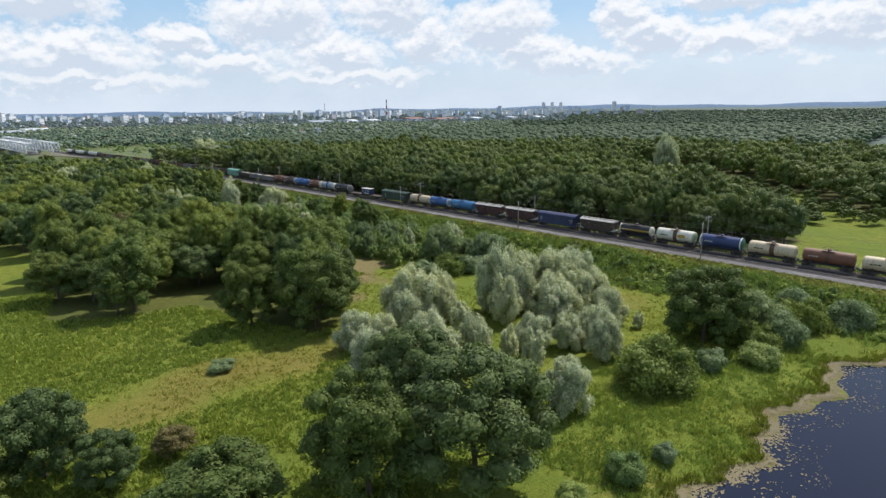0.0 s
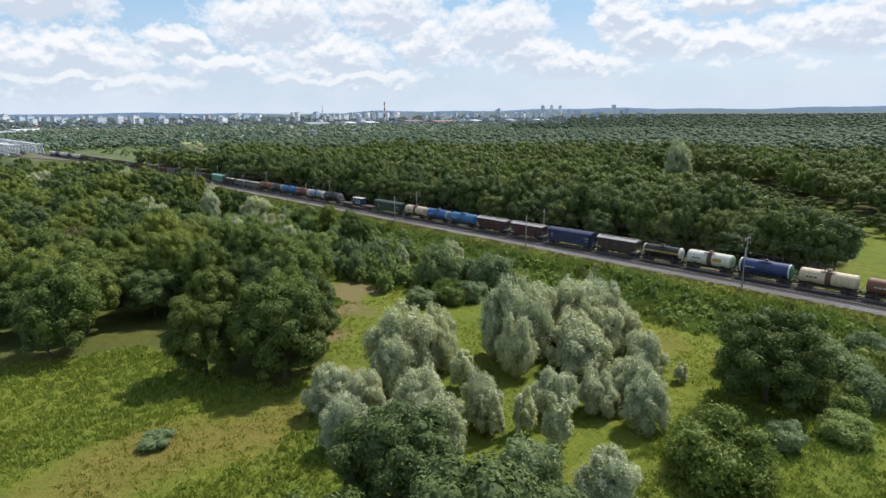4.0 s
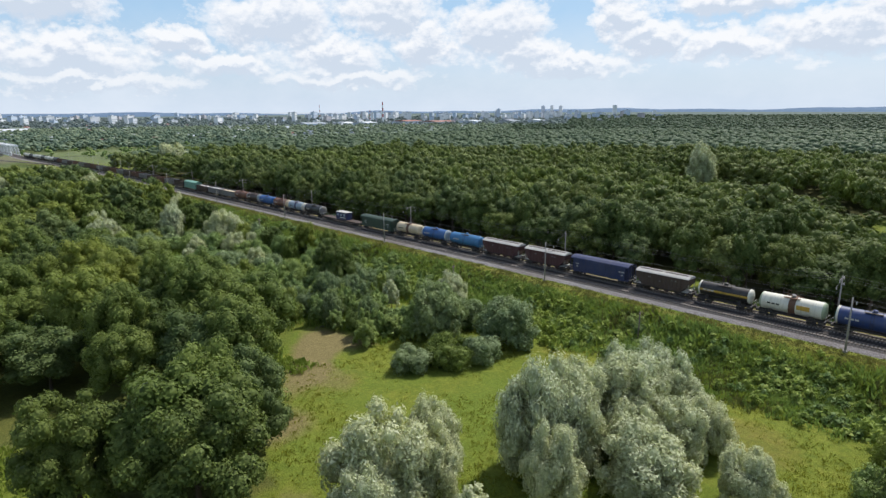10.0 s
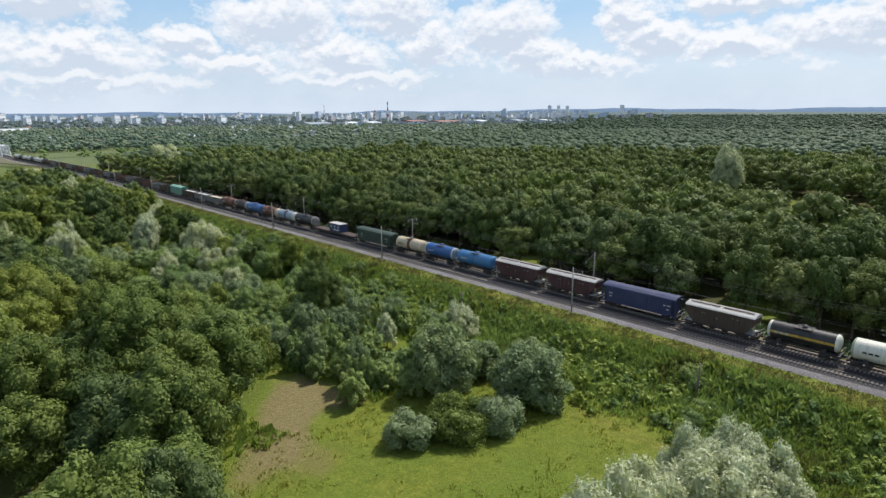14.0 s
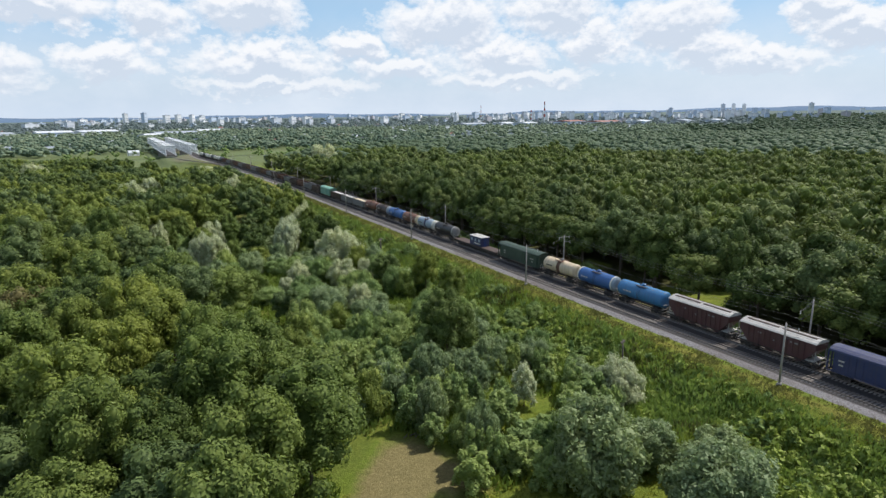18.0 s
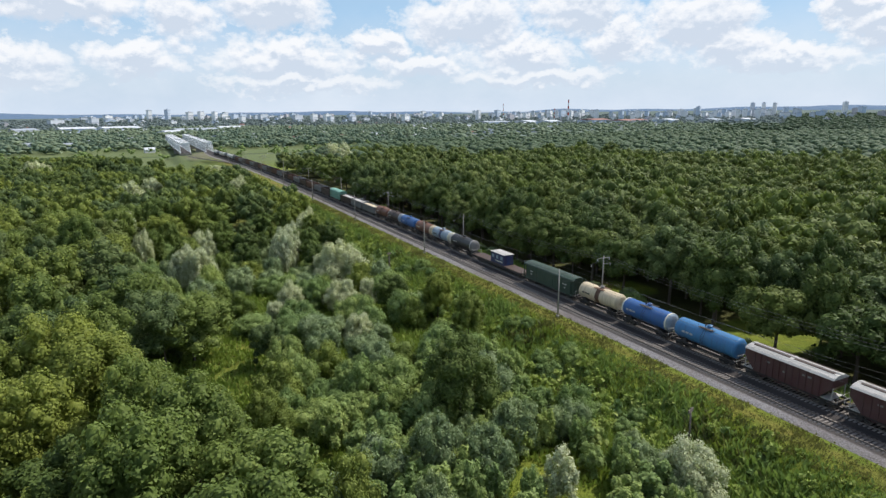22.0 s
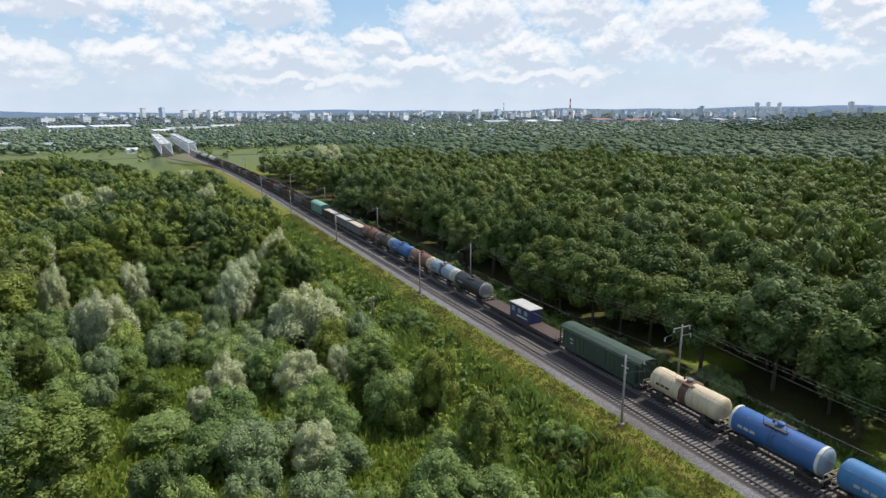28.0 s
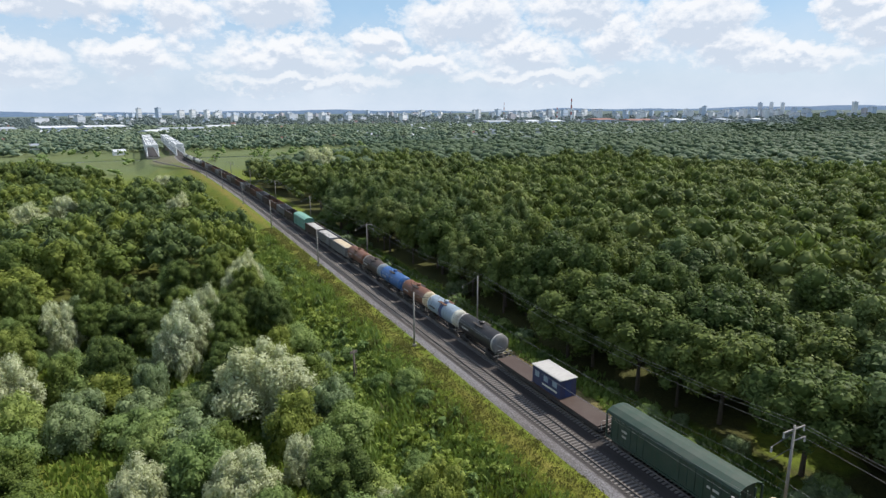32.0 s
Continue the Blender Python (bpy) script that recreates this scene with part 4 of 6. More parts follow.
for sel, mt in ((ok & ~away & (az < 50), HAZEGARDEN), (ok & ~away & (az >= 50), HAZEWOOD), (ok & away, HAZETOWN)):
    joined("woodland", "far trees and gardens at the edge of the town", "woodland", FARS, X[sel], Y[sel], rng.uniform(16, 26, sel.sum()) * (1.45 if mt is HAZEWOOD else 1.0), rng.uniform(9, 13, sel.sum()), mt, rng, True)
X, Y, rng = scatter(-330, 620, 930, 1500, 14, 19, 0.6)
az = np.degrees(np.arctan2(X - 60, Y - 60))
sel = (az > -13) & (az < 27) & (rng.random(len(X)) < 0.3 + 0.6 * (wave(X, Y, 0.012, 3) > -0.35)) & (np.abs(X - 135) > 22)
joined("woodland", "rounded trees of the gardens beyond the river", "woodland", FARS, X[sel], Y[sel], rng.uniform(9, 19, sel.sum()), rng.uniform(6, 13, sel.sum()), HAZEGARDEN, rng, True)
X, Y, rng = scatter(-260, 420, 640, 960, 13, 12)
bank = np.abs(Y - river(X))
ok = (rng.random(len(X)) < np.where(bank < 34, 0.35, 0.07) * (bank > 18)) & (np.abs(X - 133) > 26)
joined("woodland", "scattered bushes and trees on the river meadows", "woodland", FARS, X[ok], Y[ok], rng.uniform(5, 13, ok.sum()), rng.uniform(3, 9, ok.sum()), SHRUB, rng, True)


def line_post(x, y, h, lean):
    """Old timber post of a disused line."""
    root = tagged(new("timber_post"), "old dark timber post standing in the weeds", "post", "old posts below the embankment")
    root.matrix_basis = pose(x, y, float(gz(x, y)) - 0.1, lean, -lean, 20)
    part("post", rod(bmesh.new(), (0, 0, 0), (0, 0, h), 0.15, 8, 0.11), OLDWOOD, root, smooth=True)
    part("strut", rod(bmesh.new(), (0.9, 0.3, 0), (0.05, 0, h * 0.85), 0.10, 7, 0.08), OLDWOOD, root, smooth=True)
    part("crossarm", box(bmesh.new(), -0.7, 0.7, -0.06, 0.06, h * 0.9, h * 0.97), OLDWOOD, root)


for x, y, h, lean in ((138.8, 91.3, 6.4, 1), (140.0, 141.5, 5.5, -2), (138.0, 190.0, 6.2, 2), (138.5, 240.0, 6.0, -1)):
    line_post(x, y, h, lean)
pile = tagged(new("dead_branches"), "grey fallen branches on the bare ground", "branches")
pile.matrix_basis = Matrix.Translation((102, 141, float(gz(102, 141))))
rng = np.random.default_rng(41)
for i in range(14):
    a = rng.uniform(-0.5, 0.9)
    p = Vector((rng.uniform(-1.6, 1.6), rng.uniform(-0.8, 0.8), rng.uniform(0.06, 0.3)))
    q = p + Vector((math.cos(a), math.sin(a), rng.uniform(-0.02, 0.14))) * rng.uniform(1.4, 3.2)
    part("branch", rod(bmesh.new(), p, q, rng.uniform(0.04, 0.09), 6, 0.02), OLDWOOD, pile)


# ---- pond, grass and weeds ----
def build_pond():
    bm = bmesh.new()
    xs = np.arange(44, 140, 1.0)
    row = [bm.verts.new((x, float(shore(x)) + 3.0, -6.22)) for x in xs]
    low = [bm.verts.new((x, -66, -6.22)) for x in xs]
    for i in range(len(xs) - 1):
        bm.faces.new((low[i], low[i + 1], row[i + 1], row[i]))
    me = bpy.data.meshes.new("water")
    bm.to_mesh(me)
    bm.free()
    me.materials.append(WATER)
    tagged(new("water", me), "still dark-blue pond water", "pond", kind="structure")
    # a belt of yellow weed and foam patches along the shore
    rng = np.random.default_rng(3)
    cos, fs, n = [], [], 0
    for i in range(6500):
        x = rng.uniform(58, 128)
        off = abs(rng.normal(0, 1.6)) if rng.random() < 0.8 else rng.uniform(0, 8)
        r = rng.uniform(0.05, 0.22) * (1.25 - min(off, 8) / 10)
        y = float(shore(x)) - off + 0.9
        if float(wave(x, y, 0.55, 2)) + rng.normal(0, 0.4) < -0.15:
            continue
        ang = np.linspace(0, 2 * np.pi, 7)[:6] + rng.uniform(0, 1)
        rr = r * rng.uniform(0.5, 1.3, 6)
        z = max(-6.20, float(gz(x, y)) + 0.03) + rng.uniform(0, 0.02)
        cos.append(np.stack([x + rr * np.cos(ang) * 1.3, y + rr * np.sin(ang), np.full(6, z)], 1))
        fs.append(np.arange(6) + n)
        n += 6
    tagged(new("pond_scum", quick_mesh("pond_scum", np.concatenate(cos), np.array(fs), SCUM)), "yellow-brown algae and foam along the pond's edge", "pond scum", kind="stuff")


build_pond()


def tufts(name, label, xs, ys, hs, mat, blades, seed, spread=0.35, width=0.16):
    """Clumps of upright leaves as one mesh."""
    rng = np.random.default_rng(seed)
    n = len(xs)
    z = gz(xs, ys)
    a = rng.uniform(0, 6.28, (n, blades))
    r = rng.uniform(0, spread, (n, blades)) * (0.5 + hs[:, None])
    bx, by = xs[:, None] + r * np.cos(a), ys[:, None] + r * np.sin(a)
    h = hs[:, None] * rng.uniform(0.6, 1.2, (n, blades))
    lean = rng.normal(0, 0.28, (n, blades, 2)) * h[..., None]
    t = rng.uniform(0, 6.28, (n, blades))
    w = width * (0.6 + hs[:, None]) * rng.uniform(0.6, 1.3, (n, blades))
    base = np.stack([bx, by, np.repeat(z[:, None], blades, 1) - 0.05], -1)
    mid = base + np.stack([lean[..., 0] * 0.4, lean[..., 1] * 0.4, h * 0.6], -1)
    top = base + np.stack([lean[..., 0], lean[..., 1], h], -1)
    side = np.stack([np.cos(t) * w, np.sin(t) * w, 0 * w], -1)
    co = np.stack([base, mid + side, top, mid - side], 2).reshape(-1, 3)
    f = np.arange(len(co)).reshape(-1, 4)
    return tagged(new(name, quick_mesh(name, co, f, mat)), label, "vegetation", kind="stuff")


rng = np.random.default_rng(21)
n = 44000
ys = rng.uniform(5, 350, n)
d = rng.triangular(126, 140.5, 147.6, n)
ok = rng.random(n) < 0.5 + 0.5 * (wave(d, ys, 0.16, 2) > -0.2)
xs, ys = d[ok] + bend(ys[ok]), ys[ok]
tall = rng.uniform(0.5, 1.4, len(xs)) * (0.75 + 0.55 * (wave(xs, ys, 0.1, 6) > 0)) * (1 - 0.6 * sstep(144.5, 147.5, xs - bend(ys)))
pick = wave(xs, ys, 0.22, 4) + rng.normal(0, 0.5, len(xs))
for sel, mt, sd in ((pick > -0.3, WEED, 22), ((pick <= -0.3) & (pick > -0.7), HERB, 28), (pick <= -0.7, VERGE, 33)):
    tufts("weeds", "tall green weeds covering the embankment slope", xs[sel], ys[sel], tall[sel], mt, 7, sd, 0.5, 0.085)
n = 30000
xs, ys = rng.uniform(-5, 137, n), rng.uniform(18, 150, n)
ok = ~leftwood(xs, ys) & (ys > shore(xs) + 0.5) & (wave(xs, ys, 0.12, 3) + 0.5 * wave(xs, ys, 0.5, 1) + rng.normal(0, 0.35, n) > 0.0) & (near(xs, ys, 98, 133, 8, 10) < 0.5) 
xs, ys = xs[ok], ys[ok]
tufts("grass", "tufted meadow grass", xs, ys, rng.uniform(0.15, 0.45, len(xs)), GRASS, 7, 23, 0.8, 0.075)
n = 6500
xs, ys = rng.uniform(54, 118, n), rng.uniform(18, 48, n)
ok = (ys > shore(xs) + 1.2) & (wave(xs, ys, 0.3, 8) + 0.5 * wave(xs, ys, 0.9, 1) + rng.normal(0, 0.4, n) > -0.3)
tufts("grass", "rough green grass above the pond", xs[ok], ys[ok], rng.uniform(0.25, 0.7, ok.sum()), HERB, 7, 29, 0.7, 0.09)
# rank low herbs on the western meadow
n = 26000
xs, ys = rng.uniform(-44, 62, n), rng.uniform(40, 168, n)
ok = (rng.random(n) < sstep(-44, -14, xs + 8 * wave(xs, ys, 0.05)) * sstep(42, 62, ys + 8 * wave(xs, ys, 0.06, 2))) & ~leftwood(xs, ys) & (near(xs, ys, 35, 89, 27, 8.5, 0.3) < 0.5) & (wave(xs, ys, 0.16, 5) + 0.6 * wave(xs, ys, 0.45, 3) + rng.normal(0, 0.4, n) > -0.75)
xs, ys = xs[ok], ys[ok]
tufts("herbs", "rank green herbs on the meadow", xs, ys, rng.uniform(0.3, 0.8, len(xs)), HERB, 7, 26, 0.6, 0.12)
n = 13000
xs, ys = rng.uniform(72, 137, n), rng.uniform(125, 310, n)
ok = (near(xs, ys, 97, 133, 8, 11) < 0.5) & (near(xs, ys, 120, 140, 4, 9) < 0.5)
xs, ys = xs[ok], ys[ok]
tufts("herbs", "rank green undergrowth between the shrubs", xs, ys, rng.uniform(0.4, 1.3, len(xs)), HERB, 7, 27, 0.8, 0.14)
n = 900
xs = rng.uniform(50, 130, n)
ys = shore(xs) + np.abs(rng.normal(0.2, 1.2, n)) + 0.6
tufts("reeds", "rushes and sedge along the pond's shore", xs, ys, rng.uniform(0.35, 0.9, n), GRASS, 6, 24, 0.4, 0.06)
n = 5000
ys, d = rng.uniform(10, 380, n), rng.uniform(162.5, 172, n)
tufts("weeds", "rough weeds between the railway and the wood", d + bend(ys), ys, rng.uniform(0.3, 1.1, n), WEED, 7, 25, 0.6, 0.14)


# leafy clumps on the slope and thin dry grass beside the ballast
WEEDLETS = []
for i in range(5):
    r5 = np.random.default_rng(60 + i)
    WEEDLETS.append(crown_arrays(r5, shrub_lobes(r5, 5), 84, 0.17, (3, 4), 0.4, 1.5, 0.6, 0.7))
rng = np.random.default_rng(61)
n = 3600
ys = rng.uniform(15, 380, n)
d = rng.triangular(125, 139, 146.5, n)
ok = (wave(d, ys, 0.19, 5) + rng.normal(0, 0.4, n) > -0.15)
xs, ys = d[ok] + bend(ys[ok]), ys[ok]
size = rng.uniform(1.0, 2.7, len(xs)) * (1 - 0.45 * sstep(142.5, 146.5, d[ok]))
pick = rng.random(len(xs))
for lo, hi, mt in ((0, 0.72, WEED), (0.72, 0.8, HERB), (0.8, 1.01, SHRUB)):
    sel = (pick >= lo) & (pick < hi)
    joined("weeds", "leafy clumps of nettles and brambles on the slope", "vegetation", WEEDLETS, xs[sel], ys[sel], size[sel], size[sel] * rng.uniform(0.6, 1.1, sel.sum()), mt, rng)
n = 15000
ys, d = rng.uniform(10, 360, n), rng.uniform(145.0, 150.2, n)
ok = wave(d, ys, 0.4, 3) + rng.normal(0, 0.6, n) > -0.1
tufts("grass", "thin dry grass along the ballast", d[ok] + bend(ys[ok]), ys[ok], rng.uniform(0.12, 0.42, ok.sum()), VERGE, 6, 62, 0.7, 0.09)


# ---- the goods train ----
def paint(name, c, rough=0.5, grime=0.55, dirt=(0.085, 0.065, 0.05)):
    """Worn wagon paint: streaks that run down, dust and chipped spots."""
    k = Mat(name)
    p = k.coords()
    streak = k.noise(p, 2.2, 5.0, 0.65, (0.5, 2.2, 0.22))
    broad = k.noise(p, 0.45, 3.0, 0.6)
    fine = k.noise(p, 9.0, 4.0, 0.7)
    col = k.mix(k.ramp(streak, (0.46, 0.0), (0.74, grime)), c, dirt)
    col = k.mix(k.ramp(broad, (0.42, 0.0), (0.72, 0.35)), col, (c[0] * 0.5 + 0.08, c[1] * 0.5 + 0.07, c[2] * 0.5 + 0.06))
    col = k.mix(k.ramp(fine, (0.66, 0.0), (0.72, 0.4)), col, (0.16, 0.09, 0.055))
    return k.surface(col, k.ramp(fine, (0.2, rough - 0.1), (0.8, rough + 0.15)), 0.0, k.bump(fine, 0.12, 0.02))


PNT = {
    "cream": paint("cream_paint", (0.66, 0.55, 0.38), 0.5, 0.45, (0.20, 0.10, 0.05)),
    "white": paint("white_paint", (0.74, 0.72, 0.62), 0.5, 0.3, (0.22, 0.16, 0.11)),
    "navy": paint("navy_paint", (0.022, 0.050, 0.165), 0.42, 0.3),
    "boxnavy": paint("box_navy_paint", (0.030, 0.042, 0.120), 0.5, 0.3),
    "blue": paint("blue_paint", (0.036, 0.130, 0.36), 0.42, 0.3),
    "skyblue": paint("sky_blue_paint", (0.050, 0.20, 0.42), 0.42, 0.3),
    "green": paint("green_paint", (0.034, 0.066, 0.046), 0.55, 0.35),
    "mint": paint("mint_paint", (0.20, 0.42, 0.33), 0.55, 0.35),
    "seagreen": paint("sea_green_paint", (0.035, 0.16, 0.13), 0.45, 0.25),
    "palegreen": paint("pale_green_paint", (0.38, 0.45, 0.30), 0.5, 0.3),
    "black": paint("black_paint", (0.024, 0.023, 0.024), 0.4, 0.35, (0.07, 0.06, 0.05)),
    "yellow": paint("yellow_stripe_paint", (0.52, 0.32, 0.045), 0.5, 0.3),
    "brown": paint("brown_paint", (0.20, 0.085, 0.050), 0.55, 0.4),
    "maroon": paint("maroon_paint", (0.085, 0.030, 0.034), 0.55, 0.4),
    "darkbrown": paint("dark_brown_paint", (0.075, 0.048, 0.038), 0.55, 0.4),
    "greyblue": paint("grey_blue_paint", (0.30, 0.38, 0.46), 0.5, 0.4),
    "greyroof": paint("grey_roof_paint", (0.52, 0.50, 0.47), 0.55, 0.35, (0.20, 0.17, 0.15)),
    "grey": paint("grey_paint", (0.20, 0.20, 0.20), 0.6, 0.45),
    "rust": paint("rusty_paint", (0.15, 0.075, 0.045), 0.75, 0.5),
}


def prim_mesh(name, bm, mat, smooth=False):
    me = bpy.data.meshes.new(name)
    if smooth:
        for f in bm.faces:
            f.smooth = True
    bm.to_mesh(me)
    bm.free()
    me.materials.append(mat)
    return me


bm = rod(bmesh.new(), (-0.07, 0, 0), (0.07, 0, 0), 0.475, 16)
rod(bm, (-0.12, 0, 0), (0.12, 0, 0), 0.14, 8)
WHEEL = prim_mesh("wheel", bm, STEEL)
bm = bmesh.new()
for sx in (-1.02, 1.02):
    box(bm, sx - 0.09, sx + 0.09, -1.25, 1.25, 0.42, 0.66, 0.04)
    box(bm, sx - 0.12, sx + 0.12, -0.35, 0.35, 0.22, 0.78, 0.05)
    for sy in (-0.925, 0.925):
        box(bm, sx - 0.13, sx + 0.13, sy - 0.2, sy + 0.2, 0.34, 0.68, 0.04)
box(bm, -1.1, 1.1, -0.2, 0.2, 0.55, 0.85, 0.04)
for sy in (-0.925, 0.925):
    rod(bm, (-0.9, sy, 0.475), (0.9, sy, 0.475), 0.08, 8)
BOGIE = prim_mesh("bogie", bm, UNDER)
bm = box(bmesh.new(), -0.13, 0.13, -0.5, 0.35, 0.92, 1.16, 0.04)
box(bm, -0.22, 0.22, 0.25, 0.6, 0.88, 1.24, 0.05)
COUPLER = prim_mesh("coupler", bm, UNDER)


def wagon_base(name, label, category, length, pivots, frame_w=1.1, frame_mat=None, deck=True):
    """Frame, couplers and two bogies; the wagon runs along y, z counts from the rail head."""
    root = tagged(new(name), label, category, "wagons of the goods train")
    bm = bmesh.new()
    half = length / 2 - 0.55
    for sx in (-0.28, 0.28):
        box(bm, sx - 0.09, sx + 0.09, -half, half, 0.92, 1.26, 0.02)
    for sy in (-half, half):
        box(bm, -1.5, 1.5, sy - 0.12, sy + 0.12, 0.92, 1.28, 0.03)
    for sy in (-pivots, pivots):
        box(bm, -1.35, 1.35, sy - 0.25, sy + 0.25, 0.9, 1.3, 0.03)
    if deck:
        for sx in (-1.35, 1.35):
            box(bm, sx - 0.08, sx + 0.08, -half, half, 1.0, 1.22, 0.02)
    part("underframe", bm, frame_mat or UNDER, root)
    for s in (-1, 1):
        bg_ = sub("bogie", BOGIE, root, pose(0, s * pivots, 0))
        for sx in (-0.79, 0.79):
            for sy in (-0.925, 0.925):
                sub("wheel", WHEEL, bg_, pose(sx, sy, 0.475))
        sub("coupler", COUPLER, root, pose(0, s * (length / 2 - 0.55), 0, 0, 0, 0 if s > 0 else 180))
        bm = rod(bmesh.new(), (-1.2, s * (half + 0.14), 1.0), (-1.2, s * (half + 0.14), 2.1), 0.03, 6)
        rod(bm, (1.2, s * (half + 0.14), 1.0), (1.2, s * (half + 0.14), 2.1), 0.03, 6)
        rod(bm, (-1.2, s * (half + 0.14), 2.1), (1.2, s * (half + 0.14), 2.1), 0.03, 6)
        part("end_rail", bm, FITTING, root, "pale end handrail")
    return root


def ring(y, r, cx, cz, n=28):
    return [(cx + r * math.sin(a), y, cz + r * math.cos(a)) for a in (2 * math.pi * i / n for i in range(n))]


def tank_wagon(name_colour, body, ends=None, bands=None, stripe=None, length=12.0, r=1.52, belt=None, plate=None, walkway=True):
    """Bogie tank car. bands: paint of the rings near the ends; belt: rusty spill round the middle."""
    root = wagon_base("tank_wagon", f"{name_colour} railway tank wagon with dark bogies", "tank wagon", length, length * 0.325)
    cz, L = 2.82, length / 2 - 0.72
    part("barrel", loft(bmesh.new(), [ring(y, r, 0, cz) for y in np.linspace(-L + 0.42, L - 0.42, 9)], False), PNT[body], root, smooth=True)
    for s in (-1, 1):
        rings = [ring(s * (L - 0.42 + 0.46 * math.sin(q)), max(0.05, r * math.cos(q) ** 0.55), 0, cz) for q in (0, 0.35, 0.7, 1.0, 1.25, 1.45, 1.55)]
        part("end_cap", loft(bmesh.new(), rings), PNT[ends or body], root, "domed tank end", smooth=True)
        if bands:
            part("end_band", loft(bmesh.new(), [ring(s * (L - 0.42) + y, r + 0.025, 0, cz) for y in (-0.16, 0.16)], False), PNT[bands], root, "pale painted ring", smooth=True)
    if stripe:
        for s in (-1, 1):
            rows = [[(s * (r + 0.02) * math.cos(a), y, cz + (r + 0.02) * math.sin(a)) for a in (-0.16, -0.02, 0.14)] for y in (-L + 0.45, L - 0.45)]
            bm = bmesh.new()
            v = [[bm.verts.new(p) for p in row] for row in rows]
            for i in range(2):
                bm.faces.new((v[0][i], v[0][i + 1], v[1][i + 1], v[1][i]))
            part("stripe", bm, PNT[stripe], root, "long yellow stripe")
    if belt:
        part("spill", loft(bmesh.new(), [ring(y, r + 0.012, 0, cz) for y in (-0.75, -0.2, 0.35)], False), PNT[belt], root, "rusty stain round the filling hatch", smooth=True)
    for sy in ((-L * 0.62, L * 0.62) if not belt else (-L * 0.62, 0.9, L * 0.62)):
        part("strap", loft(bmesh.new(), [ring(sy + y, r + 0.03, 0, cz, 20) for y in (-0.05, 0.05)], False), PNT[body], root, smooth=True)
    bm = rod(bmesh.new(), (0, 0, cz + r - 0.06), (0, 0, cz + r + 0.30), 0.36, 14)
    rod(bm, (0, 0, cz + r + 0.30), (0, 0, cz + r + 0.40), 0.42, 14, 0.25)
    part("hatch", bm, PNT["grey"] if body in ("white", "cream") else PNT[body], root)
    part("valve", rod(bmesh.new(), (0, 0.8, cz + r - 0.05), (0, 0.8, cz + r + 0.22), 0.12, 8), UNDER, root)
    bm = bmesh.new()
    for sx in (-0.75, 0.75):
        box(bm, sx - 0.28, sx + 0.28, -1.3, 1.3, cz + r - 0.12, cz + r - 0.06)
        for sy in (-1.3, 0, 1.3):
            rod(bm, (sx * 1.33, sy, cz + r - 0.1), (sx * 1.33, sy, cz + r + 0.75), 0.022, 5)
        rod(bm, (sx * 1.33, -1.3, cz + r + 0.75), (sx * 1.33, 1.3, cz + r + 0.75), 0.022, 5)
    if walkway:
        part("walkway", bm, PNT["rust"] if belt else UNDER, root, "top platform with handrails")
    else:
        bm.free()
    for s in (-1, 1):
        bm = bmesh.new()
        for sy in (-0.2, 0.2):
            rod(bm, (s * (r + 0.14), sy, 1.2), (s * (r + 0.14), sy, cz + 0.2), 0.025, 5)
            rod(bm, (s * (r + 0.14), sy, cz + 0.2), (s * 0.95, sy, cz + r - 0.1), 0.025, 5)
        for k in range(7):
            rod(bm, (s * (r + 0.14), -0.2, 1.35 + 0.24 * k), (s * (r + 0.14), 0.2, 1.35 + 0.24 * k), 0.018, 4)
        part("ladder", bm, PNT["rust"] if belt else UNDER, root)
        for sy in (-L * 0.62, L * 0.62):
            part("saddle", box(bmesh.new(), s * 0.9 - 0.35, s * 0.9 + 0.35, sy - 0.3, sy + 0.3, 1.2, cz - r * 0.72, 0.03), UNDER, root)
        if plate:
            part("plate", box(bmesh.new(), s * (r + 0.02) - 0.03, s * (r + 0.02) + 0.03, -3.1, -1.0, cz - 0.25, cz + 0.55), PNT[plate], root, "dull yellow panel")
        # unreadable lettering, as short bars
        for k in range(3):
            part("marking", box(bmesh.new(), s * (r + 0.005) - 0.03, s * (r + 0.005) + 0.03, 1.8 + 0.75 * k, 2.35 + 0.75 * k, cz - 0.12, cz + 0.16),
                 PNT["black"] if body in ("white", "cream", "greyblue") else PNT["greyroof"], root, "short painted bar")
    return root


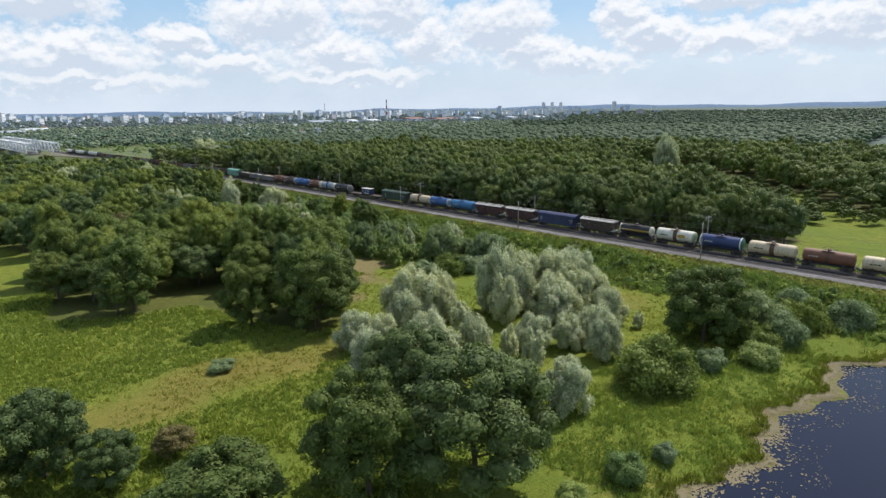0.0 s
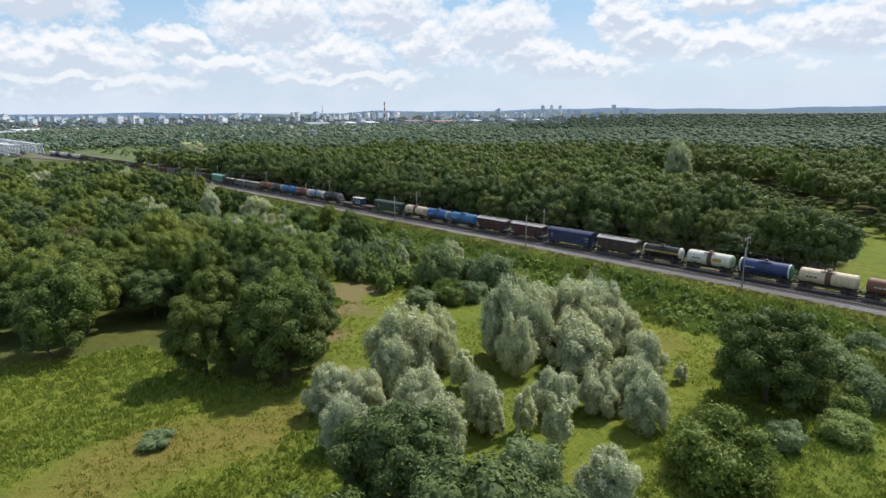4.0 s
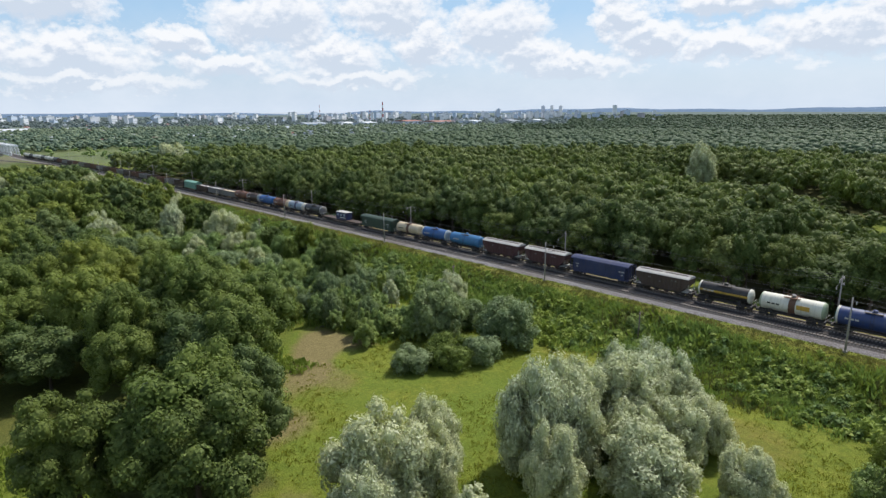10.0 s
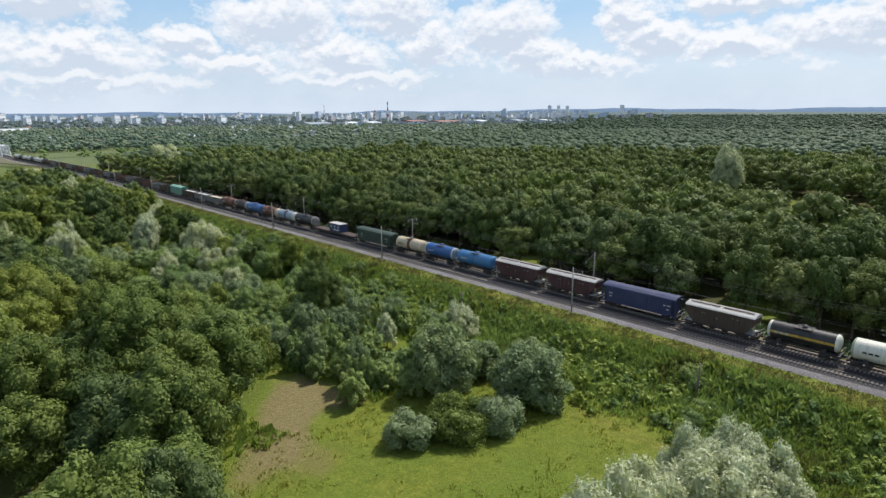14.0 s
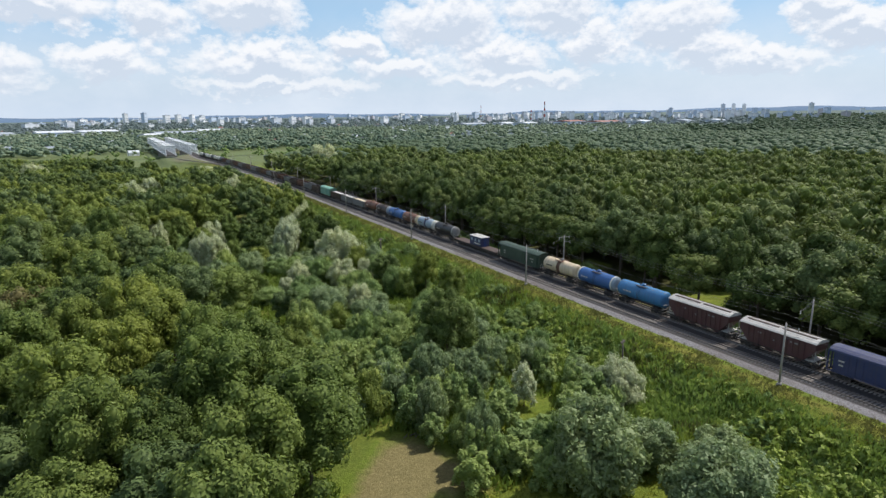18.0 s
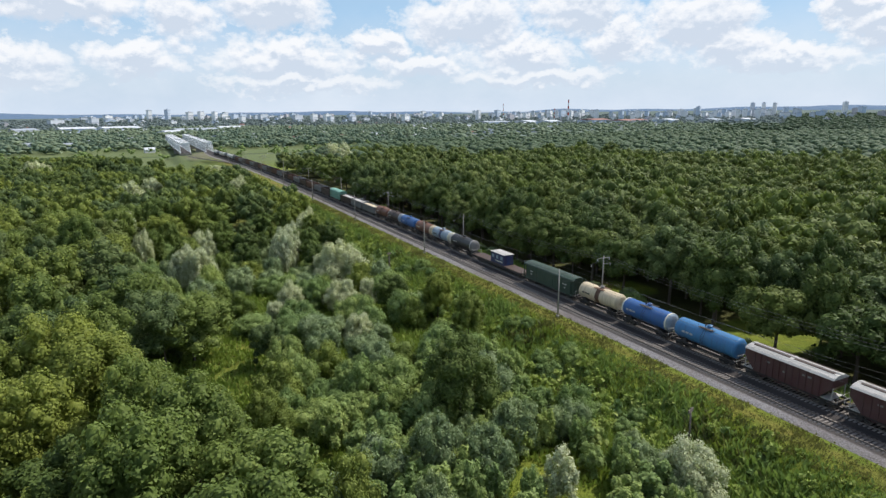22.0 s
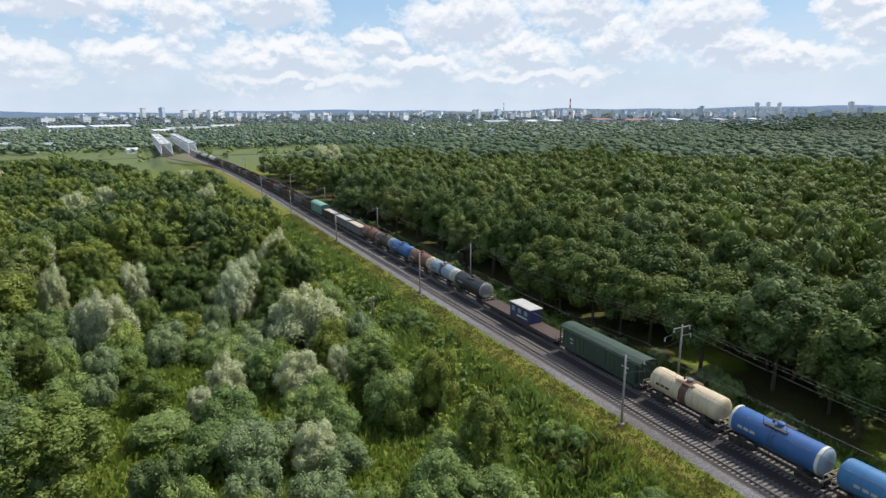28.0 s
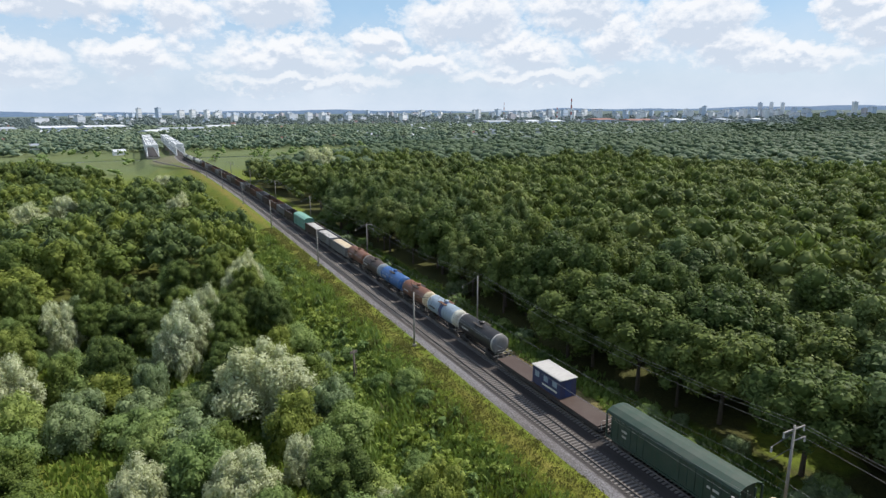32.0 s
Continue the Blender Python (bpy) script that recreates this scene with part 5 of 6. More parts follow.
def hopper_wagon(label_colour, body, roof, length=14.4):
    """Covered grain hopper: ribbed sides, sloping ends, pale arched roof with hatch strips."""
    root = wagon_base("hopper_wagon", f"{label_colour} covered hopper wagon with a pale roof", "hopper wagon", length, length * 0.34)
    h0, h1, w = 1.25, 4.05, 1.55
    L1, L0 = length / 2 - 1.05, length / 2 - 2.6
    bm = bmesh.new()
    rows = [[(-w, -L0, h0), (w, -L0, h0), (w, L0, h0), (-w, L0, h0)], [(-w, -L1, 3.0), (w, -L1, 3.0), (w, L1, 3.0), (-w, L1, 3.0)],
            [(-w, -L1, h1), (w, -L1, h1), (w, L1, h1), (-w, L1, h1)]]
    loft(bm, rows)
    part("body", bm, PNT[body], root)
    for i in range(11):
        y = -L0 + 2 * L0 * i / 10
        for s in (-1, 1):
            part("rib", box(bmesh.new(), s * (w + 0.05) - 0.05, s * (w + 0.05) + 0.05, y - 0.06, y + 0.06, h0 + 0.05, h1 - 0.08), PNT[body], root)
    bm = bmesh.new()
    prof = [(-w - 0.06, 4.02), (-w + 0.15, 4.22), (-0.75, 4.48), (0, 4.56), (0.75, 4.48), (w - 0.15, 4.22), (w + 0.06, 4.02)]
    loft(bm, [[(x, y, z) for x, z in prof] + [(0, y, 3.98)] for y in (-L1 - 0.1, L1 + 0.1)])
    part("roof", bm, PNT[roof], root, "pale arched roof")
    for s in (-0.42, 0.42):
        for sy in (-1, 1):
            part("hatch_cover", box(bmesh.new(), s - 0.2, s + 0.2, min(sy * 0.3, sy * (L1 - 0.5)), max(sy * 0.3, sy * (L1 - 0.5)), 4.50, 4.60, 0.02), PNT["darkbrown"], root, "dark loading hatch strip")
    part("roof_walk", box(bmesh.new(), -0.14, 0.14, -L1, L1, 4.60, 4.66), PNT[roof], root)
    for s in (-1, 1):
        for sx in (-1.3, 1.3):
            part("end_post", rod(bmesh.new(), (sx, s * (L1 - 0.05), 1.25), (sx, s * (L1 - 0.05), 3.0), 0.07, 6), FITTING, root, "pale end post")
            part("end_brace", rod(bmesh.new(), (sx, s * (L1 + 0.4), 1.2), (sx * 0.4, s * (L0 + 0.3), 2.3), 0.05, 5), FITTING, root, "pale end brace")
        part("end_platform", box(bmesh.new(), -1.4, 1.4, s * L0 + (0.2 if s > 0 else -1.35), s * L0 + (1.35 if s > 0 else -0.2), 1.26, 1.34), FITTING, root, "pale end platform")
        for k in range(4):
            y = (-1.5 + k) * L0 * 0.52
            rows = [[(s * 0.2, y - 0.9, h0), (s * 1.4, y - 0.9, h0), (s * 1.4, y + 0.9, h0), (s * 0.2, y + 0.9, h0)],
                    [(s * 0.5, y - 0.3, 0.55), (s * 1.0, y - 0.3, 0.55), (s * 1.0, y + 0.3, 0.55), (s * 0.5, y + 0.3, 0.55)]]
            part("discharge_hopper", loft(bmesh.new(), rows), PNT[body], root)
        for k, (y, z, ww) in enumerate(((-3.2, 3.3, 0.5), (-2.4, 3.3, 0.35), (2.6, 3.2, 0.6), (0.2, 2.7, 0.4))):
            part("marking", box(bmesh.new(), s * (w + 0.012) - 0.01, s * (w + 0.012) + 0.01, y - ww / 2, y + ww / 2, z - 0.12, z + 0.12), PNT["grey"], root, "faded painted bar")
    return root


def box_wagon(label_colour, body, length=16.6, roof=None, h1=4.3):
    """Long covered van: ribbed sheet sides, arched roof, open end bays with corner posts."""
    root = wagon_base("covered_wagon", f"long {label_colour} covered goods van with an arched roof", "box wagon", length, length * 0.36)
    L, w, h0 = length / 2 - 0.75, 1.58, 1.18
    Li = L - 0.75
    bm = bmesh.new()
    prof = [(-w, h0), (-w, h1 - 0.35), (-w + 0.08, h1 - 0.1), (-0.8, h1 + 0.22), (0, h1 + 0.3), (0.8, h1 + 0.22), (w - 0.08, h1 - 0.1), (w, h1 - 0.35), (w, h0)]
    loft(bm, [[(x, y, z) for x, z in prof] for y in (-Li, Li)])
    part("body", bm, PNT[body], root)
    bm = bmesh.new()
    top = [(-w - 0.04, h1 - 0.32), (-w + 0.06, h1 - 0.06), (-0.8, h1 + 0.26), (0, h1 + 0.34), (0.8, h1 + 0.26), (w - 0.06, h1 - 0.06), (w + 0.04, h1 - 0.32)]
    loft(bm, [[(x, y, z) for x, z in top] + [(x * 0.97, y, z - 0.06) for x, z in top[::-1]] for y in (-L, L)])
    part("roof", bm, PNT[roof or body], root, smooth=False)
    n = int(length / 1.05)
    for i in range(n):
        y = -Li + 0.15 + (2 * Li - 0.3) * i / (n - 1)
        for s in (-1, 1):
            part("rib", box(bmesh.new(), s * (w + 0.025) - 0.035, s * (w + 0.025) + 0.035, y - 0.05, y + 0.05, h0 + 0.05, h1 - 0.4), PNT[body], root)
    for s in (-1, 1):
        for sx in (-1.5, -0.55, 0.55, 1.5):
            part("end_post", box(bmesh.new(), sx - 0.09, sx + 0.09, s * L - 0.09, s * L + 0.09, h0, h1 - 0.2, 0.02), PNT[body], root)
        part("sill", box(bmesh.new(), s * (w + 0.04) - 0.05, s * (w + 0.04) + 0.05, -L, L, h0 - 0.12, h0 + 0.1), PNT[body], root)
        part("door", box(bmesh.new(), s * (w + 0.05) - 0.03, s * (w + 0.05) + 0.03, -1.9, 1.9, h0 + 0.15, h1 - 0.45, 0.02), PNT[body], root, "plain sliding door")
        for k, (y, z, ww) in enumerate(((-6.2, 2.9, 0.7), (-5.4, 2.9, 0.4), (5.6, 2.9, 0.8), (5.6, 2.3, 0.6), (-6.0, 2.2, 0.5))):
            part("marking", box(bmesh.new(), s * (w + 0.065) - 0.01, s * (w + 0.065) + 0.01, y - ww / 2, y + ww / 2, z - 0.12, z + 0.12), PNT["greyroof"], root, "faded painted bar")
    return root


def open_wagon(label_colour, body, length=13.9, load=None):
    """Gondola: ribbed open box."""
    root = wagon_base("open_wagon", f"{label_colour} open goods wagon with ribbed steel sides", "gondola", length, length * 0.31)
    L, w, h0, h1 = length / 2 - 0.72, 1.56, 1.2, 3.45
    for s in (-1, 1):
        part("side_wall", box(bmesh.new(), s * w - 0.05, s * w + 0.05, -L, L, h0, h1), PNT[body], root)
        part("end_wall", box(bmesh.new(), -w + 0.06, w - 0.06, s * L - 0.05, s * L + 0.05, h0, h1), PNT[body], root)
        part("top_rail", box(bmesh.new(), s * w - 0.09, s * w + 0.09, -L, L, h1, h1 + 0.12), PNT[body], root)
        for i in range(8):
            y = -L + 2 * L * i / 7
            part("stake", box(bmesh.new(), s * (w + 0.1) - 0.06, s * (w + 0.1) + 0.06, y - 0.08, y + 0.08, h0, h1), PNT[body], root)
    part("floor", box(bmesh.new(), -w + 0.06, w - 0.06, -L + 0.06, L - 0.06, h0, h0 + 0.1), PNT["rust"], root)
    if load:
        rows = [[(sx * (w - 0.1), y, h1 - 0.35 + (0.25 if abs(sx) < 0.6 else 0) + random.uniform(-0.06, 0.06)) for sx in (-1, -0.5, 0, 0.5, 1)] for y in np.linspace(-L + 0.1, L - 0.1, 9)]
        bm = bmesh.new()
        v = [[bm.verts.new(p) for p in r_] for r_ in rows]
        for a, b in zip(v, v[1:]):
            for i in range(4):
                bm.faces.new((a[i], a[i + 1], b[i + 1], b[i]))
        part("load", bm, PNT[load], root, "heaped bulk load", smooth=True)
    return root


def flat_wagon(length=23.5):
    root = wagon_base("flat_wagon", "dark flat wagon carrying a small cabin", "flat wagon", length, length * 0.36)
    L = length / 2 - 0.8
    part("deck", box(bmesh.new(), -1.5, 1.5, -L, L, 1.22, 1.36), PNT["darkbrown"], root)
    for s in (-1, 1):
        part("side_sill", box(bmesh.new(), s * 1.46 - 0.08, s * 1.46 + 0.08, -L, L, 0.8, 1.22), UNDER, root)
    return root


def cabin():
    """Blue site cabin on the flat wagon."""
    root = tagged(new("cabin"), "small blue sheet-metal cabin with white windows on a flat wagon", "cabin")
    part("wall", box(bmesh.new(), -1.3, 1.3, -3.0, 3.0, 0, 2.45, 0.04), PNT["boxnavy"], root)
    part("roof", box(bmesh.new(), -1.42, 1.42, -3.15, 3.15, 2.45, 2.62, 0.05), PNT["greyroof"], root, "pale flat roof")
    for s in (-1, 1):
        for y in (-1.9, 0.0, 1.9):
            part("window", box(bmesh.new(), s * 1.3 - 0.03, s * 1.3 + 0.03, y - 0.45, y + 0.45, 1.2, 2.0), PNT["greyblue"], root, "pale window")
        part("marking", box(bmesh.new(), s * 1.3 - 0.015, s * 1.3 + 0.015, -2.4, 0.8, 0.55, 0.8), PNT["white"], root, "white painted bar")
        part("door", box(bmesh.new(), -0.45, 0.45, s * 3.0 - 0.03, s * 3.0 + 0.03, 0.1, 2.1), PNT["navy"], root)
    return root


def on_line(y, z=TOP):
    slope = float(bend(y + 5) - bend(y - 5)) / 10
    return pose(TRAIN_X + float(bend(y)), y, z, 0, 0, -math.degrees(math.atan(slope)))


# back to front; each wagon: builder and length over couplers


def tank(key, length, **kw):
    root = tank_wagon(key, kw.pop("body"), length=length, **kw)
    return root


CONSIST = [
    (12.2, lambda l: tank("cream", l, body="cream", belt="rust", walkway=True)),
    (12.0, lambda l: tank("rusty brown", l, body="brown")),
    (12.2, lambda l: tank("stained cream", l, body="cream", belt="rust")),
    (12.4, lambda l: tank("navy blue", l, body="navy", ends="seagreen", bands="white", r=1.58)),
    (12.2, lambda l: tank("cream-white", l, body="white", ends="palegreen", belt="rust", plate="yellow", r=1.56)),
    (11.6, lambda l: tank("black", l, body="black", ends="white", bands="white", stripe="yellow", r=1.36)),
    (13.6, lambda l: hopper_wagon("dark brown", "darkbrown", "greyroof", l)),
    (16.4, lambda l: box_wagon("navy blue", "boxnavy", l)),
    (14.1, lambda l: hopper_wagon("maroon", "maroon", "greyroof", l)),
    (14.3, lambda l: hopper_wagon("maroon", "maroon", "greyroof", l)),
    (12.7, lambda l: tank("light blue", l, body="skyblue", r=1.56)),
    (12.0, lambda l: tank("blue", l, body="blue", ends="greyblue", bands="white")),
    (11.9, lambda l: tank("rust-stained cream", l, body="cream", belt="rust")),
    (18.5, lambda l: box_wagon("dark green", "green", l)),
    (23.5, lambda l: flat_wagon(l)),
    (12.8, lambda l: tank("black", l, body="black", ends="grey", bands="greyroof")),
    (12.0, lambda l: tank("grey-blue", l, body="greyblue", ends="white", bands="white", belt="navy")),
    (11.8, lambda l: tank("reddish brown", l, body="brown", ends="cream")),
    (12.0, lambda l: tank("bright blue", l, body="blue")),
    (11.4, lambda l: tank("dark brown", l, body="darkbrown", ends="greyblue", bands="greyroof")),
    (12.0, lambda l: tank("rusty brown", l, body="brown", belt="rust")),
    (14.0, lambda l: open_wagon("grey", "grey", l, "cream")),
    (14.0, lambda l: open_wagon("grey", "grey", l, "greyroof")),
    (14.0, lambda l: open_wagon("dark brown", "darkbrown", l, "greyroof")),
    (16.0, lambda l: box_wagon("mint-green", "mint", l)),
]
CONSIST += [(14.0, lambda l: open_wagon("dark rusty", "darkbrown", l)), (14.0, lambda l: open_wagon("grey", "grey", l)), (14.0, lambda l: open_wagon("brown", "rust", l))] * 6
CONSIST += [(12.0, lambda l: tank("black", l, body="black")), (12.0, lambda l: tank("white", l, body="white")), (12.0, lambda l: tank("white", l, body="white"))] * 3
y = 16.6
for length, make in CONSIST:
    mid = y + length / 2
    wagon = make(length)
    wagon.matrix_basis = on_line(mid)
    if length == 23.5:
        cab = cabin()
        cab.matrix_basis = on_line(mid - 0.6, TOP + 1.36)
    y += length


# ---- more thickets along the line ----
THICKET = [tree_kind("thicket_willow", "tall grey-green willow thicket", "tree", "willow thickets beside the embankment", 130 + i, 10.0, 9.0, 11000, 0.25, SAGE,
                     lambda r: willow_lobes(r, 44), 0.55, 1.6, 0.12, 0.35, 0.5, 0.7) for i in range(2)]
for i, (x, y, w, h) in enumerate([(115.5, 121, 12, 11.0), (122, 109, 12, 9.0), (128, 114, 9, 7.0), (107, 132, 5, 8.0), (105, 142, 5, 7.5), (124, 121, 8, 6),
                                  (114, 147, 7, 8), (121, 152, 7, 7), (109, 150, 7, 9)]):
    plant(THICKET[i % 2], x, y, w, h)
rng = np.random.default_rng(31)
for i in range(70):
    y = rng.uniform(20, 330)
    d = rng.uniform(122, 143) if y < 160 else rng.uniform(134, 144)
    w = rng.uniform(1.6, 4.2)
    plant(SHRUBS[i % 2], d + float(bend(y)), y, w, w * rng.uniform(0.6, 0.9), label="small round bush on the embankment slope")
for i in range(60):
    y = rng.uniform(15, 380)
    w = rng.uniform(2.0, 5.0)
    plant(SHRUBS[i % 3], rng.uniform(165, 172) + float(bend(y)), y, w, w * rng.uniform(0.6, 1.0), label="green bush between the railway and the wood")
plant(WILLOWS[0], 209, 517, 27, 20, label="pale silvery tree at the corner of the far wood")
plant(WILLOWS[1], 372, 184, 17, 22, label="pale silvery tree rising from the forest")


# ---- bridge and river ----
def truss_bridge(x, y0, spans, span, swing, w):
    """Steel truss spans: chords, posts, diagonals, portals, deck and piers."""
    for k in range(spans):
        root = tagged(new("bridge_span"), "pale grey steel truss railway bridge span", "bridge", "spans of the railway bridges")
        a = y0 + k * (span + 1.0)
        drift = math.tan(radians(swing))
        root.matrix_basis = pose(x + (a - y0) * drift, a, 0, 0, 0, -swing)
        n, h = 12, 9.5
        st = span / n
        for s in (-w, w):
            part("bottom_chord", box(bmesh.new(), s - 0.35, s + 0.35, 0, span, -0.4, 0.5), BRIDGE, root)
            part("top_chord", box(bmesh.new(), s - 0.35, s + 0.35, st * 0.5, span - st * 0.5, h - 0.5, h + 0.3), BRIDGE, root)
            for i in range(n + 1):
                if 0 < i < n:
                    part("post", box(bmesh.new(), s - 0.2, s + 0.2, st * i - 0.25, st * i + 0.25, 0.4, h - 0.4), BRIDGE, root)
                if i < n:
                    up = i % 2 == 0
                    p, q = (st * i, 0.2 if up else h - 0.2), (st * (i + 1), h - 0.2 if up else 0.2)
                    part("diagonal", rod(bmesh.new(), (s, p[0], p[1]), (s, q[0], q[1]), 0.3, 4), BRIDGE, root)
        for i in range(1, n):
            part("top_brace", box(bmesh.new(), -w, w, st * i - 0.2, st * i + 0.2, h - 0.3, h), BRIDGE, root)
            if i < n - 1:
                for s in (-w, w):
                    part("top_diagonal", rod(bmesh.new(), (s, st * i, h - 0.1), (-s, st * (i + 1), h - 0.1), 0.16, 4), BRIDGE, root)
        for e in (st * 0.5, span - st * 0.5):
            part("portal", box(bmesh.new(), -w, w, e - 0.3, e + 0.3, h - 1.6, h + 0.2), BRIDGE, root)
        part("deck", box(bmesh.new(), 0.4 - w, w - 0.4, -0.4, span + 0.4, -0.3, 0.25), UNDER, root)
        for e in (-0.5, span + 0.5) if k == spans - 1 else (-0.5,):
            pier = tagged(new("bridge_pier"), "grey stone bridge pier", "pier", "piers of the railway bridges")
            pier.matrix_basis = pose(x + (a + e - y0) * drift, a + e, 0, 0, 0, -swing)
            part("shaft", box(bmesh.new(), -w - 1, w + 1, -1.6, 1.6, -10.0, -0.9, 0.3), CONCRETE, pier)
            part("cap", box(bmesh.new(), -w - 1.4, w + 1.4, -1.9, 1.9, -0.9, -0.42, 0.1), CONCRETE, pier)


truss_bridge(122.6, 758, 3, 107, -0.2, 4.6)
truss_bridge(145.6, 760, 3, 107, -0.35, 3.4)
xs = np.linspace(-900, 1500, 90)
co = np.array([(x, float(river(x)) + s * 16, -7.9) for x in xs for s in (-1, 1)])
f = np.array([(2 * i, 2 * i + 2, 2 * i + 3, 2 * i + 1) for i in range(len(xs) - 1)])
tagged(new("river_water", quick_mesh("river_water", co, f, WATER)), "slow grey river water", "river", kind="structure")

# ---- the town ----
# wall colours are lightened and blued to hold the town's haze
WALLS = [simple("white_panel_wall", (0.84, 0.85, 0.87), 0.9, scale=0.05, vary=0.1), simple("grey_panel_wall", (0.62, 0.66, 0.72), 0.9, scale=0.05, vary=0.1),
         simple("brick_wall", (0.52, 0.49, 0.52), 0.9, scale=0.05, vary=0.1), simple("pale_blue_wall", (0.54, 0.63, 0.76), 0.9, scale=0.05, vary=0.1)]
ROOFS = [simple("grey_roofing", (0.36, 0.40, 0.46), 0.8, scale=0.1), simple("zinc_roof", (0.62, 0.65, 0.70), 0.8, scale=0.1), simple("red_roof", (0.32, 0.16, 0.13), 0.8, scale=0.1)]
PANE = simple("window_glass", (0.42, 0.47, 0.56), 0.25, vary=0.05)
BANDRED = simple("stack_red", (0.45, 0.10, 0.08), 0.8)


def polar(az_deg, dist):
    a = radians(az_deg)
    x, y = 70 + dist * math.sin(a), 70 + dist * math.cos(a)
    return x, y, float(gz(x, y))


def apartment_block(az_deg, dist, w, d, h, wall, label):
    x, y, z = polar(az_deg, dist)
    w, h = w * 0.78, h * 0.9
    root = tagged(new("apartment_block"), label, "building", "buildings of the town")
    root.matrix_basis = pose(x, y, z - 1.0, 0, 0, random.uniform(28, 62))
    part("wall", box(bmesh.new(), -w / 2, w / 2, -d / 2, d / 2, 0, h), WALLS[wall], root)
    part("roof", box(bmesh.new(), -w / 2 - 0.4, w / 2 + 0.4, -d / 2 - 0.4, d / 2 + 0.4, h, h + 1.2), ROOFS[0], root)
    for k in range(1, int(h / 7)):
        part("window_band", box(bmesh.new(), -w / 2 + 1, w / 2 - 1, -d / 2 - 0.15, -d / 2 + 0.3, k * 6 - 1.2, k * 6 + 0.8), PANE, root, "row of dark windows")
    part("lift_house", box(bmesh.new(), -w * 0.12, w * 0.1, -2.5, 2.5, h + 1.2, h + 4.0), WALLS[wall], root)


def hall(az_deg, dist, w, d, h, roof):
    x, y, z = polar(az_deg, dist)
    w = w * 0.65
    root = tagged(new("works_hall"), "long low factory hall with a pale roof", "building", "halls of the works")
    root.matrix_basis = pose(x, y, z - 1.0, 0, 0, random.uniform(10, 40))
    part("wall", box(bmesh.new(), -w / 2, w / 2, -d / 2, d / 2, 0, h), WALLS[random.choice((0, 1, 3))], root)
    bm = bmesh.new()
    loft(bm, [[(s, -d / 2 - 1, h), (s, 0, h + 4), (s, d / 2 + 1, h)] for s in (-w / 2 - 1, w / 2 + 1)])
    part("roof", bm, ROOFS[roof], root)


def chimney(az_deg, dist, h, r):
    x, y, z = polar(az_deg, dist)
    root = tagged(new("factory_chimney"), "tall slim factory chimney with red bands", "chimney", "chimneys of the works")
    root.matrix_basis = Matrix.Translation((x, y, z - 1))
    for k in range(7):
        a, b = k / 7, (k + 1) / 7
        part("shaft", rod(bmesh.new(), (0, 0, h * a), (0, 0, h * b), r * (1 - 0.4 * a), 10, r * (1 - 0.4 * b)), BANDRED if k in (2, 4, 6) else WALLS[0], root)


def house(x, y, roof):
    z = float(gz(x, y))
    root = tagged(new("house"), "small pale house with a pitched roof among gardens", "house", "houses beyond the river")
    root.matrix_basis = pose(x, y, z - 0.3, 0, 0, random.uniform(0, 180))
    w, d, h = random.uniform(6, 9), random.uniform(8, 13), random.uniform(3.2, 5.5)
    part("wall", box(bmesh.new(), -w / 2, w / 2, -d / 2, d / 2, 0, h), WALLS[random.choice((0, 0, 1, 2))], root)
    bm = bmesh.new()
    loft(bm, [[(-w / 2 - 0.5, s, h), (0, s, h + w * 0.42), (w / 2 + 0.5, s, h)] for s in (-d / 2 - 0.4, d / 2 + 0.4)])
    part("roof", bm, ROOFS[roof], root)


random.seed(77)
# the outline against the sky: azimuth, distance, width, height
for az_deg, dist, w, h in [(13.3, 2350, 60, 30), (14.7, 2350, 34, 33), (15.9, 2400, 44, 32), (29.6, 2500, 24, 40), (31.0, 2600, 40, 26), (40.2, 2400, 24, 40), (42.3, 2450, 40, 36), (43.4, 2500, 20, 32),
                           (48.6, 2700, 40, 46), (50.0, 2700, 60, 30), (52.7, 2800, 22, 58), (53.5, 2820, 22, 58), (54.3, 2840, 22, 56), (59.1, 3000, 26, 56), (60.2, 3000, 60, 34), (62.5, 3100, 70, 26)]:
    apartment_block(az_deg, dist, w, 14, h, random.choice((0, 0, 1, 3)), "tall pale apartment block on the skyline")
for az_deg, dist, w, h in [(-5.4, 2300, 70, 22), (1.2, 2600, 18, 46), (2.6, 2650, 26, 50), (4.3, 2600, 30, 40), (5.2, 2600, 26, 42), (6.3, 2650, 30, 40), (8.5, 2700, 60, 28), (10.3, 2700, 50, 26),
                           (18.0, 2700, 60, 24), (21.5, 2800, 70, 22), (25.0, 2700, 50, 26), (33.5, 2600, 50, 24), (36.0, 2500, 60, 26), (45.5, 2700, 80, 22), (56.0, 2600, 60, 26), (57.5, 2600, 60, 26)]:
    apartment_block(az_deg, dist, w, 14, h, random.choice((0, 1, 2, 3)), "pale apartment block at the edge of the town")
for i in range(175):
    az_deg = random.uniform(-12, 63)
    apartment_block(az_deg, random.uniform(2150, 3300), random.uniform(16, 60), 14, random.choice((10, 12, 15, 15, 18, 24, 27)), random.choice((0, 0, 1, 2, 3)), "pale apartment block of the town")
for i in range(90):
    apartment_block(random.choice((random.uniform(31, 45), random.uniform(46, 56))), random.uniform(2450, 2900), random.uniform(24, 70), 14, random.choice((18, 24, 27, 30, 36)), random.choice((0, 0, 0, 1, 3)), "white apartment block of the town")
